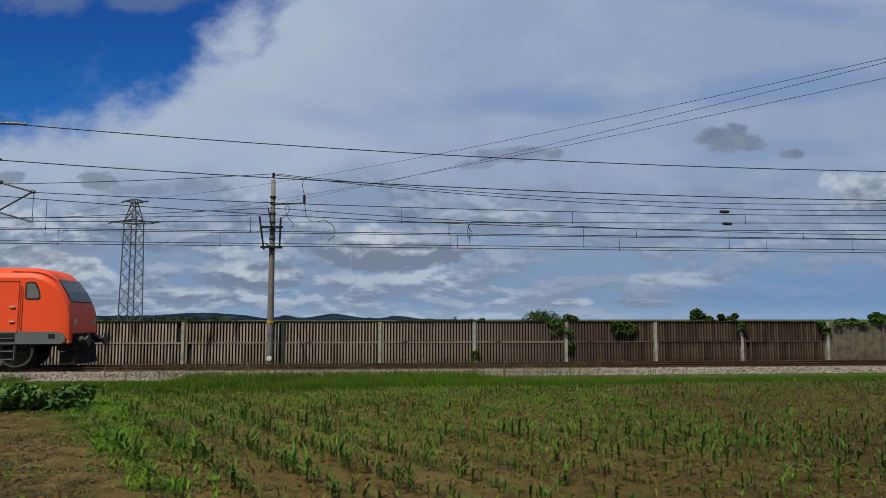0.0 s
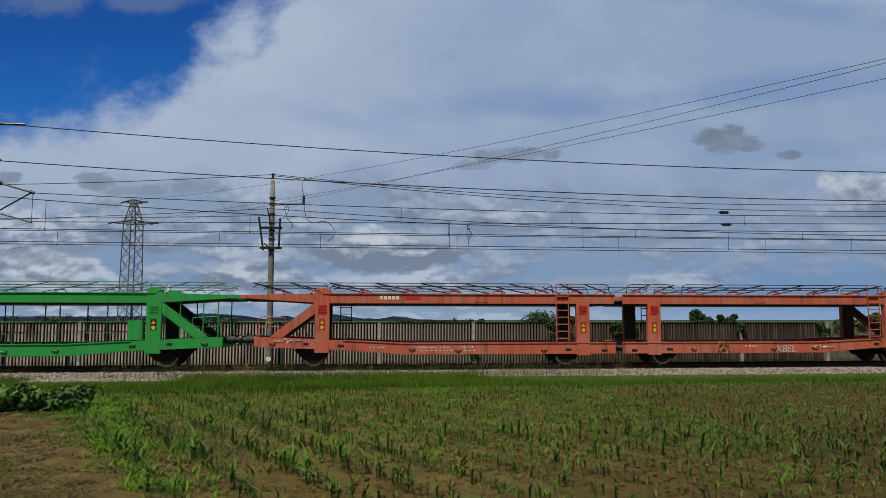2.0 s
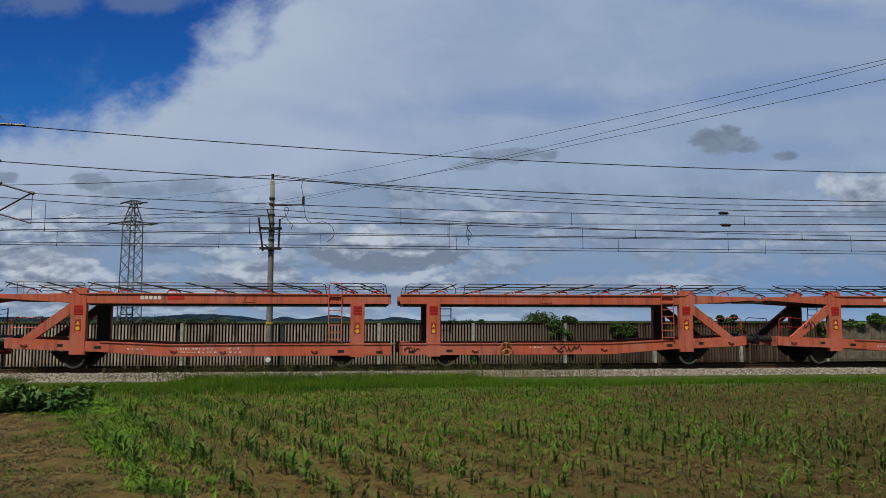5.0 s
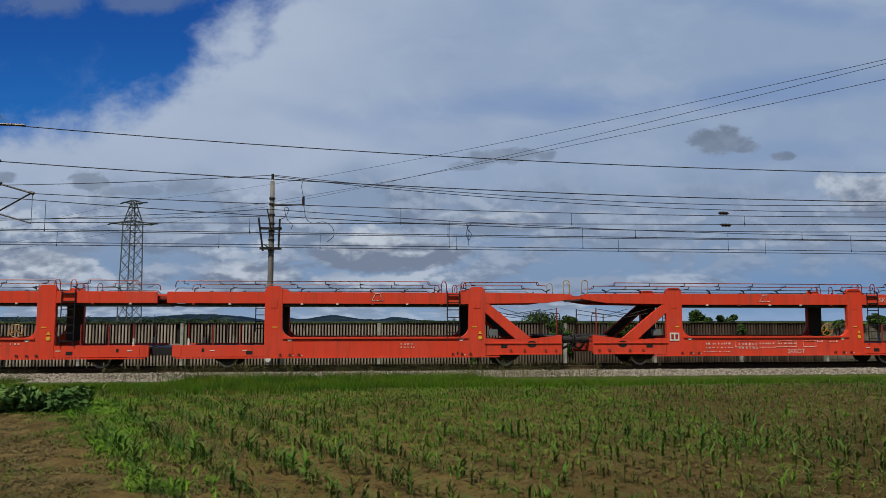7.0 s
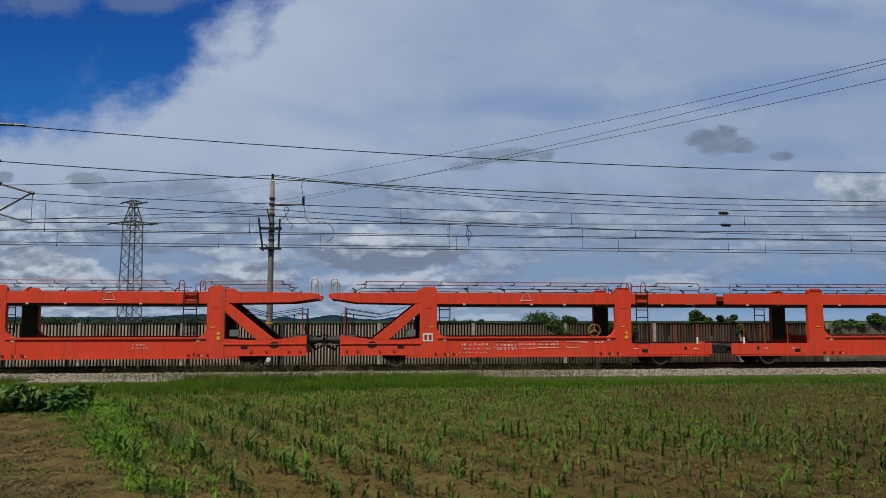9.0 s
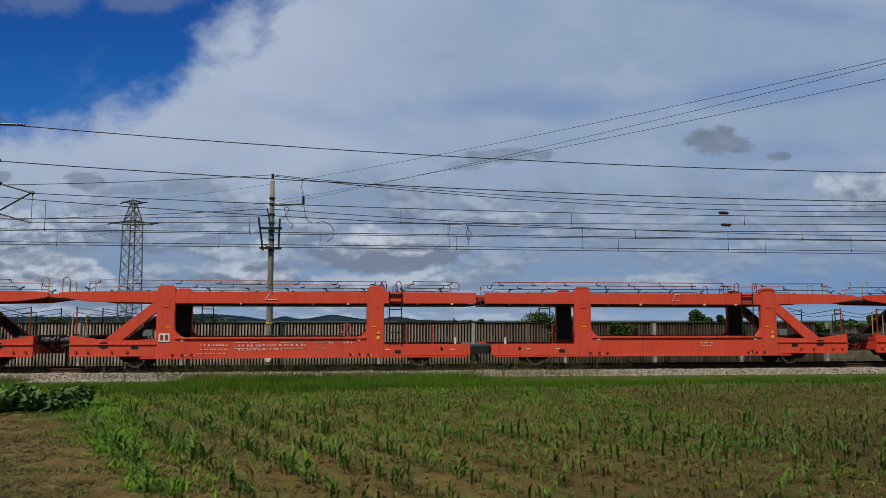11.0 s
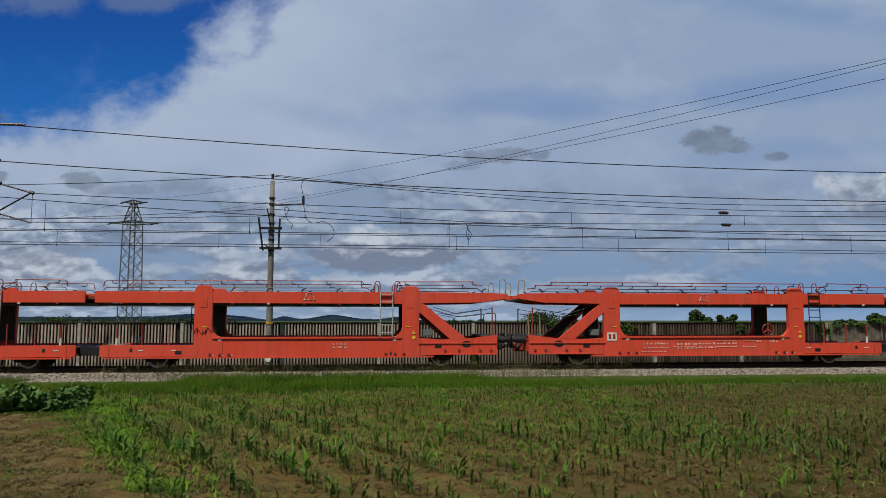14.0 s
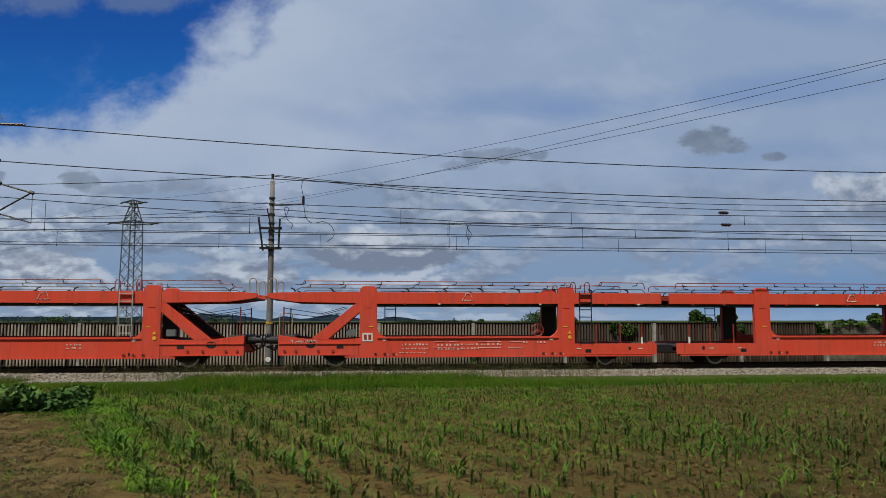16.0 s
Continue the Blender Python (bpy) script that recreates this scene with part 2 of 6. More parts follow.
def sky_mat():
    n, u, v, uv = sky_nodes("cloudy_sky")
    add = lambda a, b: n.math("ADD", a, b)
    mul = lambda a, b: n.math("MULTIPLY", a, b)

    def line(cu, cv, c):
        """cu * u + cv * v + c"""
        return add(add(mul(u, cu), mul(v, cv)), c)

    def oval(cu, cv, ru, rv, wob, k=2.0, tilt=0.0, inner=0.3):
        du, dv = add(u, -cu), add(v, -cv)
        x, y = n.math("DIVIDE", add(du, mul(dv, tilt)), ru), n.math("DIVIDE", add(dv, mul(du, -tilt)), rv)
        d = n.math("SQRT", add(mul(x, x), mul(y, y)))
        return n.ramp(add(d, mul(add(wob, -0.5), k)), 1.15, inner)

    def layer(du=0.0, dv=0.0):
        """Sky coordinates that flatten what lies near the horizon."""
        c = n.tree.nodes.new("ShaderNodeCombineXYZ")
        n.put(c.inputs[0], mul(add(u, du), 9.0))
        n.put(c.inputs[1], mul(n.math("LOGARITHM", add(v, 0.07 + dv), math.e), 2.9))
        return c.outputs[0]
    big = n.noise(4.0, 6, 0.55, uv, (1.0, 1.6, 1.0), 0.2)
    fine = n.noise(17.0, 8, 0.62, uv, (1.0, 1.25, 1.0), 0.15)
    broad = n.noise(2.2, 3, 0.5, uv, (1.0, 1.8, 1.0), 0.3)
    # open blue, paler downwards, with thin veils and a few grey rags at the top
    blue = n.mix(n.ramp(v, 0.24, 0.45), (0.022, 0.155, 0.47), (0.013, 0.085, 0.335))
    veil = n.noise(5.0, 7, 0.6, uv, (1.0, 1.3, 1.0), 0.5)
    blue = n.mix(mul(n.ramp(veil, 0.50, 0.78), 0.5), blue, (0.16, 0.27, 0.50))
    rag = n.math("MAXIMUM", oval(-0.56, 0.452, 0.07, 0.028, fine, 2.4), oval(-0.40, 0.452, 0.09, 0.022, fine, 2.4))
    blue = n.mix(mul(rag, 0.55), blue, (0.17, 0.22, 0.33))
    # the high sheet of cloud: a level lower edge and a slanting, heaped one
    rough = add(mul(add(big, -0.5), 0.11), mul(add(fine, -0.5), 0.10))
    level = line(-0.09, 1.0, -0.318)
    slant = mul(line(-0.85, 1.0, -0.632), 0.76)
    heap = n.math("SQRT", add(mul(line(1.0, 0.0, 0.275), line(1.0, 0.0, 0.275)), mul(line(0.0, 1.0, -0.385), line(0.0, 1.0, -0.385))))
    clear = n.math("MINIMUM", n.math("MINIMUM", level, slant), add(heap, -0.050))
    clear = add(clear, rough)
    sheet = n.ramp(clear, 0.042, -0.030)
    bright = n.mix(n.ramp(add(u, mul(add(big, -0.5), 0.8)), -0.25, 0.35), (0.44, 0.50, 0.61), (0.315, 0.395, 0.53))
    bright = n.mix(mul(n.ramp(broad, 0.40, 0.66), 0.55), bright, (0.27, 0.35, 0.50))
    wisp = n.noise(5.0, 7, 0.56, uv, (1.0, 2.0, 1.0), 0.35)
    bright = n.mix(mul(n.ramp(wisp, 0.46, 0.74), 0.38), bright, (0.48, 0.535, 0.625))
    bright = n.mix(mul(n.ramp(fine, 0.48, 0.72), 0.13), bright, (0.25, 0.31, 0.43))
    # bluer thin places
    for cu, cv, ru, rv, tilt, k in ((0.10, 0.30, 0.24, 0.030, 0.05, 0.50), (0.42, 0.315, 0.34, 0.030, 0.10, 0.60), (0.48, 0.445, 0.26, 0.03, -0.15, 0.5), (-0.14, 0.275, 0.16, 0.028, -0.25, 0.30), (0.52, 0.235, 0.22, 0.022, 0.05, 0.3)):
        bright = n.mix(mul(oval(cu, cv, ru, rv, wisp, 1.8, tilt, 0.1), k), bright, (0.185, 0.285, 0.50))
    bright = n.mix(mul(n.ramp(clear, -0.16, -0.035), 0.45), bright, (0.50, 0.555, 0.645))
    col = n.mix(sheet, blue, bright)
    # banks of heaped cloud below, flattening towards the horizon: grey bellies, pale tops
    a1 = n.noise(1.35, 8, 0.55, layer(), None, 0.12)
    a2 = n.noise(1.35, 8, 0.55, layer(0.004, 0.009), None, 0.12)
    relief = n.math("SUBTRACT", a1, a2)
    bank = n.noise(0.55, 4, 0.5, layer(), None, 0.2)
    low = n.ramp(add(v, mul(add(bank, -0.5), 0.16)), 0.215, 0.15)
    gaps = n.mix(n.ramp(v, 0.16, 0.02), (0.275, 0.35, 0.475), (0.225, 0.325, 0.475))
    body = n.mix(n.ramp(relief, -0.07, 0.08), (0.195, 0.245, 0.335), (0.345, 0.40, 0.495))
    body = n.mix(n.ramp(bank, 0.38, 0.62), body, n.mix(n.ramp(relief, -0.06, 0.08), (0.245, 0.295, 0.39), (0.43, 0.48, 0.565)))
    body = n.mix(mul(mul(n.ramp(relief, 0.02, 0.085), n.ramp(bank, 0.46, 0.60)), 0.6), body, (0.60, 0.63, 0.68))
    cover = mul(n.ramp(add(a1, mul(bank, 0.55)), 0.68, 0.80), 0.92)
    calm = mul(n.ramp(u, -0.05, 0.22), 0.55)
    body = n.mix(calm, body, (0.265, 0.325, 0.435))
    lowcol = n.mix(cover, gaps, body)
    opening = mul(n.ramp(add(u, mul(bank, 0.4)), 0.40, 0.66), n.ramp(v, 0.10, 0.03))
    lowcol = n.mix(mul(opening, 0.75), lowcol, (0.165, 0.295, 0.50))
    col = n.mix(low, col, lowcol)
    # single heaped clouds: white crowns over flat grey bases
    for cu, cv, ru, rv, k in ((-0.075, 0.097, 0.105, 0.026, 0.95), (0.60, 0.175, 0.065, 0.030, 0.8), (-0.54, 0.066, 0.055, 0.024, 0.8), (-0.27, 0.062, 0.06, 0.020, 0.75), (-0.61, 0.088, 0.08, 0.02, 0.6), (0.06, 0.137, 0.09, 0.014, 0.55), (0.27, 0.023, 0.035, 0.006, 0.6), (-0.48, 0.02, 0.06, 0.012, 0.7), (0.17, 0.022, 0.03, 0.007, 0.6), (0.33, 0.052, 0.08, 0.012, 0.45), (-0.36, 0.03, 0.09, 0.014, 0.6)):
        m = oval(cu, cv, ru, rv, a1, 3.0, 0.0, 0.75)
        crown = add(mul(relief, 5.5), n.math("DIVIDE", add(v, -cv), rv * 1.6))
        top = n.mix(n.ramp(crown, -0.55, 0.65), (0.205, 0.24, 0.315), (0.61, 0.635, 0.675))
        col = n.mix(mul(m, k), col, top)
    haze = n.ramp(v, 0.03, 0.0)
    col = n.mix(mul(haze, 0.35), col, (0.40, 0.51, 0.64))
    balance = n.tree.nodes.new("ShaderNodeMix")
    balance.data_type, balance.blend_type = "RGBA", "MULTIPLY"
    balance.inputs[0].default_value = 1.0
    n.put(balance.inputs[6], col)
    n.put(balance.inputs[7], (0.93, 0.99, 1.06))
    return glow(n, balance.outputs[2])


def puff_mat():
    n, u, v, uv = sky_nodes("drifting_cloud")
    wob = n.noise(26.0, 7, 0.58, uv, (1.0, 1.4, 1.0), 0.2)

    def oval(cu, cv, ru, rv):
        du, dv = n.math("DIVIDE", n.math("ADD", u, -cu), ru), n.math("DIVIDE", n.math("ADD", v, -cv), rv)
        d = n.math("SQRT", n.math("ADD", n.math("MULTIPLY", du, du), n.math("MULTIPLY", dv, dv)))
        return n.ramp(n.math("ADD", d, n.math("MULTIPLY", n.math("ADD", wob, -0.5), 2.2)), 1.12, 0.62)
    a = None
    for cu, cv, ru, rv, k in ((0.393, 0.248, 0.046, 0.021, 1.0), (0.425, 0.242, 0.028, 0.011, 0.9), (0.481, 0.228, 0.018, 0.007, 0.9), (0.095, 0.227, 0.066, 0.012, 0.75), (0.035, 0.214, 0.03, 0.007, 0.5), (-0.475, 0.191, 0.036, 0.013, 0.8), (-0.34, 0.183, 0.045, 0.013, 0.65), (-0.60, 0.196, 0.025, 0.010, 0.8), (-0.42, 0.178, 0.06, 0.007, 0.5)):
        o = n.math("MULTIPLY", oval(cu, cv, ru, rv), k)
        a = o if a is None else n.math("MAXIMUM", a, o)
    return glow(n, n.mix(n.ramp(wob, 0.35, 0.65), (0.16, 0.205, 0.285), (0.225, 0.275, 0.365)), n.math("MULTIPLY", a, 0.85))


sky_backdrop = tagged(shell("backdrop", 4300, sky_mat(), 4.0, -74, 74, -2, 62), "bright cloud sheet and blue sky over the plain", "sky", kind="structure")
sky_backdrop.matrix_world = pose(*EYE, 0, 0, -PSI)
drifting_cloud = tagged(shell("drifting_cloud", 3900, puff_mat(), 2.0, -40, 40, 8, 20), "small dark grey clouds drifting below the cloud sheet", "cloud", kind="structure")
drifting_cloud.matrix_world = pose(*EYE, 0, 0, -PSI)


def ground_z(x, y):
    """Field level, falling to the foot of the ballast, flat beyond."""
    t = np.clip((y - 18.5) / 6.0, 0, 1)
    z = 0.05 - 0.34 * t * t * (3 - 2 * t)
    t = np.clip((y - 30.0) / 2.5, 0, 1)
    z = z - 0.55 * t * t * (3 - 2 * t)
    return z


def ground_mat():
    n = Nodes("field_ground")
    sep = n.tree.nodes.new("ShaderNodeSeparateXYZ")
    n.tree.links.new(n.coord, sep.inputs[0])
    soil = n.mix(n.ramp(n.noise(0.35, 5), 0.35, 0.7), (0.190, 0.133, 0.048), (0.28, 0.198, 0.075))
    soil = n.mix(n.ramp(n.noise(7, 6, 0.75), 0.45, 0.75), soil, (0.075, 0.053, 0.021))
    soil = n.mix(n.ramp(n.noise(38, 2), 0.72, 0.78), soil, (0.22, 0.18, 0.12))
    turf = n.mix(n.ramp(n.noise(3, 5), 0.35, 0.7), (0.05, 0.085, 0.02), (0.10, 0.12, 0.035))
    # soil turning darker towards +x, the change broken up by noise
    rightward = n.ramp(n.math("ADD", sep.outputs[0], n.math("MULTIPLY", n.noise(0.3, 4), 6.0)), -1.0, 11.0)
    soil = n.mix(n.math("MULTIPLY", rightward, 0.7), soil, (0.054, 0.040, 0.016))
    # dry trodden strip along the end of the rows
    strip = n.math("ADD", n.math("MULTIPLY", sep.outputs[0], 0.903), n.math("MULTIPLY", sep.outputs[1], 0.429))
    strip = n.math("ADD", strip, n.math("MULTIPLY", n.noise(1.1, 6, 0.65), 2.4))
    dry = n.mix(n.ramp(n.noise(3.2, 7, 0.75), 0.38, 0.62), (0.235, 0.175, 0.076), (0.10, 0.073, 0.031))
    soil = n.mix(n.ramp(strip, 2.9, 1.5), soil, dry)
    wob = n.math("MULTIPLY", n.noise(0.6, 4), 2.0)
    n.put(n.bsdf.inputs["Base Color"], n.mix(n.ramp(n.math("ADD", sep.outputs[1], wob), 19.5, 21.5), soil, turf))
    n.bump(n.noise(5, 9, 0.78), 1.0, 0.12)
    n.bsdf.inputs["Roughness"].default_value, n.bsdf.inputs["Specular IOR Level"].default_value = 0.95, 0.02
    return n.mat


def build_ground():
    far = [60, 90, 150, 300, 700, 1500, 4200]
    xs = np.array([-v for v in far[::-1]] + [-35, -24] + list(np.arange(-17, 27, 0.16)) + [32, 42] + far)
    ys = np.array([-4200, -800, -150, -40, -10, 0, 3] + list(np.arange(4.5, 24, 0.16)) + [25, 26, 27, 28, 29, 30, 30.5, 31, 31.5, 32, 32.5, 33, 39, 45] + far)
    gx, gy = np.meshgrid(xs, ys, indexing="ij")
    gz = ground_z(gx, gy)
    rng = np.random.default_rng(4)
    inside = (gx > -17) & (gx < 27) & (gy > 4.5) & (gy < 24)
    rough = rng.normal(0, 1, gx.shape)
    rough = (rough + np.roll(rough, 1, 0) + np.roll(rough, 1, 1) + np.roll(rough, -1, 0)) / 3
    gz = gz + inside * (np.where(gx * 0.903 + gy * 0.429 < 1.3, 0.048, 0.02) * rough)
    nx, ny = gx.shape
    idx = np.arange(nx * ny).reshape(nx, ny)
    faces = np.stack([idx[:-1, :-1], idx[1:, :-1], idx[1:, 1:], idx[:-1, 1:]], -1).reshape(-1, 4)
    me = bpy.data.meshes.new("ground")
    me.from_pydata(np.stack([gx, gy, gz], -1).reshape(-1, 3).tolist(), [], faces.tolist())
    me.materials.append(ground_mat())
    for p in me.polygons:
        p.use_smooth = True
    tagged(new("ground", me), "brown field soil and turf running flat to the horizon", "ground", kind="structure")


build_ground()


def build_hills():
    """Wooded hills on the horizon, a long cut-off ridge and a rounded one."""
    n = Nodes("distant_hills")
    # blue of the distance haze is mixed into the hill colours
    c = n.mix(n.ramp(n.noise(0.022, 6, 0.65, None, (1, 1, 5)), 0.42, 0.62), (0.005, 0.013, 0.028), (0.014, 0.028, 0.040))
    c = n.mix(n.ramp(n.noise(0.008, 4, 0.6, None, (1, 1, 8)), 0.60, 0.66), c, (0.04, 0.062, 0.045))
    n.done(c, 1.0)
    bm = B()
    prev = None
    for i in range(601):
        x = -2600 + i * 8
        u = x / 2600
        bumps = 2.4 * noise.noise((u * 60, 1, 0)) + 2.2 * noise.noise((u * 180, 2, 0)) + 1.8 * noise.noise((u * 420, 4, 0))
        ridge = math.exp(-((u + 0.215) / 0.075) ** 2) / (1 + math.exp((u + 0.147) * 320))
        far_left = 9 / (1 + math.exp((u + 0.30) * 60))
        h = 5.5 + bumps + far_left + 20 * ridge + 17 * math.exp(-((u + 0.040) / 0.030) ** 2) + 11 * math.exp(-((u + 0.105) / 0.014) ** 2) + 11 * math.exp(-((u - 0.048) / 0.022) ** 2)
        h *= 0.25 + 0.75 / (1 + math.exp((u - 0.085) * 60))
        h = max(h, 2.0)
        row = [bm.verts.new((x, 2600 + d, z)) for d, z in ((-160, -2), (-60, h * 0.6), (40, h), (300, h * 0.7), (500, -3))]
        if prev:
            for k in range(4):
                bm.faces.new((prev[k], row[k], row[k + 1], prev[k + 1]))
        prev = row
    tagged(part("hills_backdrop", bm, n.mat, smooth=True), "low dark wooded hills far beyond the plain", "hills", kind="structure")


build_hills()


# ---- railway: ballast bed, sleepers, rails ----
def build_track(yc, name, label, zc=0.0):
    bm = B()
    slab(bm, [(-3.1, -0.42), (-1.85, -0.19), (1.85, -0.19), (2.6, -0.78)], -70, 110)
    bmesh.ops.transform(bm, matrix=Matrix(((0, 1, 0, 0), (1, 0, 0, 0), (0, 0, 1, 0), (0, 0, 0, 1))), verts=bm.verts)
    ob = part(name, bm, M_BED)
    ob.location = (0, yc, zc)
    tagged(ob, label, "railway track", kind="structure")
    for side in (-1, 1):
        r = B()
        y = side * 0.7535
        prof = [(-0.075, -0.17), (0.075, -0.17), (0.075, -0.155), (0.012, -0.135), (0.012, -0.045), (0.036, -0.035), (0.036, -0.004), (0.028, 0), (-0.028, 0), (-0.036, -0.004), (-0.036, -0.035), (-0.012, -0.045), (-0.012, -0.135), (-0.075, -0.155)]
        slab(r, [(y + a, b) for a, b in prof], -70, 110)
        bmesh.ops.transform(r, matrix=Matrix(((0, 1, 0, 0), (1, 0, 0, 0), (0, 0, 1, 0), (0, 0, 0, 1))), verts=r.verts)
        part("rail", r, M_RAIL, ob)
    s = slab(B(), [(-0.15, -0.3), (0.15, -0.3), (0.11, -0.172), (-0.11, -0.172)], -1.3, 1.3)
    first = part("sleeper", s, M_CONCRETE, ob)
    first.location = (-26, 0, 0)
    for i in range(1, 112):
        k = first.copy()
        scene.collection.objects.link(k)
        k.location = (-26 + 0.6 * i, 0, 0)
    return ob


def bed_mat():
    n = Nodes("ballast_bed")
    vor = n.tree.nodes.new("ShaderNodeTexVoronoi")
    vor.inputs["Scale"].default_value = 18
    n.tree.links.new(n.coord, vor.inputs["Vector"])
    c = n.mix(n.ramp(n.noise(20, 2), 0.3, 0.7), (0.06, 0.05, 0.04), (0.2, 0.18, 0.155))
    c = n.mix(n.ramp(n.noise(0.8, 4), 0.5, 0.8), c, (0.08, 0.06, 0.045))
    n.bump(vor.outputs["Distance"], 1.0, 0.05)
    return n.done(c, 0.95)


M_BED = bed_mat()
build_track(TRACK_Y, "track_near", "ballasted track with rusty rails and concrete sleepers")
build_track(TRACK2_Y, "track_far", "second ballasted track lying lower in front of the noise barrier", -0.4)


def scatter(name, material, base, count, place, rng):
    """One mesh of many copies of base pieces. base: list of (verts, faces); place(i) gives positions, turns and sizes."""
    pos, turn, size, kindi = place
    vs, fs, off = [], [], 0
    for k, (v, f) in enumerate(base):
        sel = np.where(kindi == k)[0]
        if not len(sel):
            continue
        c, s = np.cos(turn[sel]), np.sin(turn[sel])
        v = np.array(v)
        out = np.empty((len(sel), len(v), 3))
        sz = size[sel]
        out[:, :, 0] = (c[:, None] * v[None, :, 0] - s[:, None] * v[None, :, 1]) * sz[:, None] + pos[sel, 0, None]
        out[:, :, 1] = (s[:, None] * v[None, :, 0] + c[:, None] * v[None, :, 1]) * sz[:, None] + pos[sel, 1, None]
        out[:, :, 2] = v[None, :, 2] * sz[:, None] + pos[sel, 2, None]
        f = np.array(f)
        fs.append((f[None] + (off + np.arange(len(sel)) * len(v))[:, None, None]).reshape(-1, 3))
        vs.append(out.reshape(-1, 3))
        off += len(sel) * len(v)
    v, f = np.concatenate(vs), np.concatenate(fs)
    me = bpy.data.meshes.new(name)
    me.vertices.add(len(v))
    me.vertices.foreach_set("co", v.ravel())
    me.loops.add(len(f) * 3)
    me.loops.foreach_set("vertex_index", f.ravel().astype(np.int32))
    me.polygons.add(len(f))
    me.polygons.foreach_set("loop_start", np.arange(0, len(f) * 3, 3, dtype=np.int32))
    me.update(calc_edges=True)
    me.materials.append(material)
    return new(name, me)


def stone_base(rng):
    out = []
    for _ in range(6):
        v = np.array([(1, 0, 0), (-1, 0, 0), (0, 1, 0), (0, -1, 0), (0, 0, 0.8), (0, 0, -0.6), (0.6, 0.6, 0.5), (-0.6, -0.5, 0.5)]) * rng.uniform(0.6, 1.15, (8, 1))
        f = [(0, 6, 4), (6, 2, 4), (2, 1, 4), (1, 7, 4), (7, 3, 4), (3, 0, 4), (0, 2, 6), (1, 3, 7), (0, 5, 2), (2, 5, 1), (1, 5, 3), (3, 5, 0)]
        out.append((v, f))
    return out


def build_ballast():
    rng = np.random.default_rng(7)
    n = 58000
    x = rng.uniform(-24, 42, n)
    off = rng.uniform(1.1, 4.5, n)
    edge = np.where((x > -11.4) & (x < -6.4), 3.75, np.where(x > 4.2, 2.85, 2.5)) + rng.normal(0, 0.12, n)
    x, off = x[off < edge], off[off < edge]
    n = len(x)
    y = TRACK_Y - off
    z = np.where(TRACK_Y - y < 1.85, -0.18, -0.18 - (TRACK_Y - y - 1.85) * 0.15)
    z = np.maximum(z, ground_z(x, y)) + rng.normal(0, 0.012, n)
    ob = scatter("ballast", M_BALLAST, stone_base(rng), n, (np.stack([x, y, z], -1), rng.uniform(0, 6.28, n), rng.uniform(0.026, 0.06, n), rng.integers(0, 6, n)), rng)
    tagged(ob, "loose pale grey crushed stone along the track", "ballast", kind="stuff")


build_ballast()


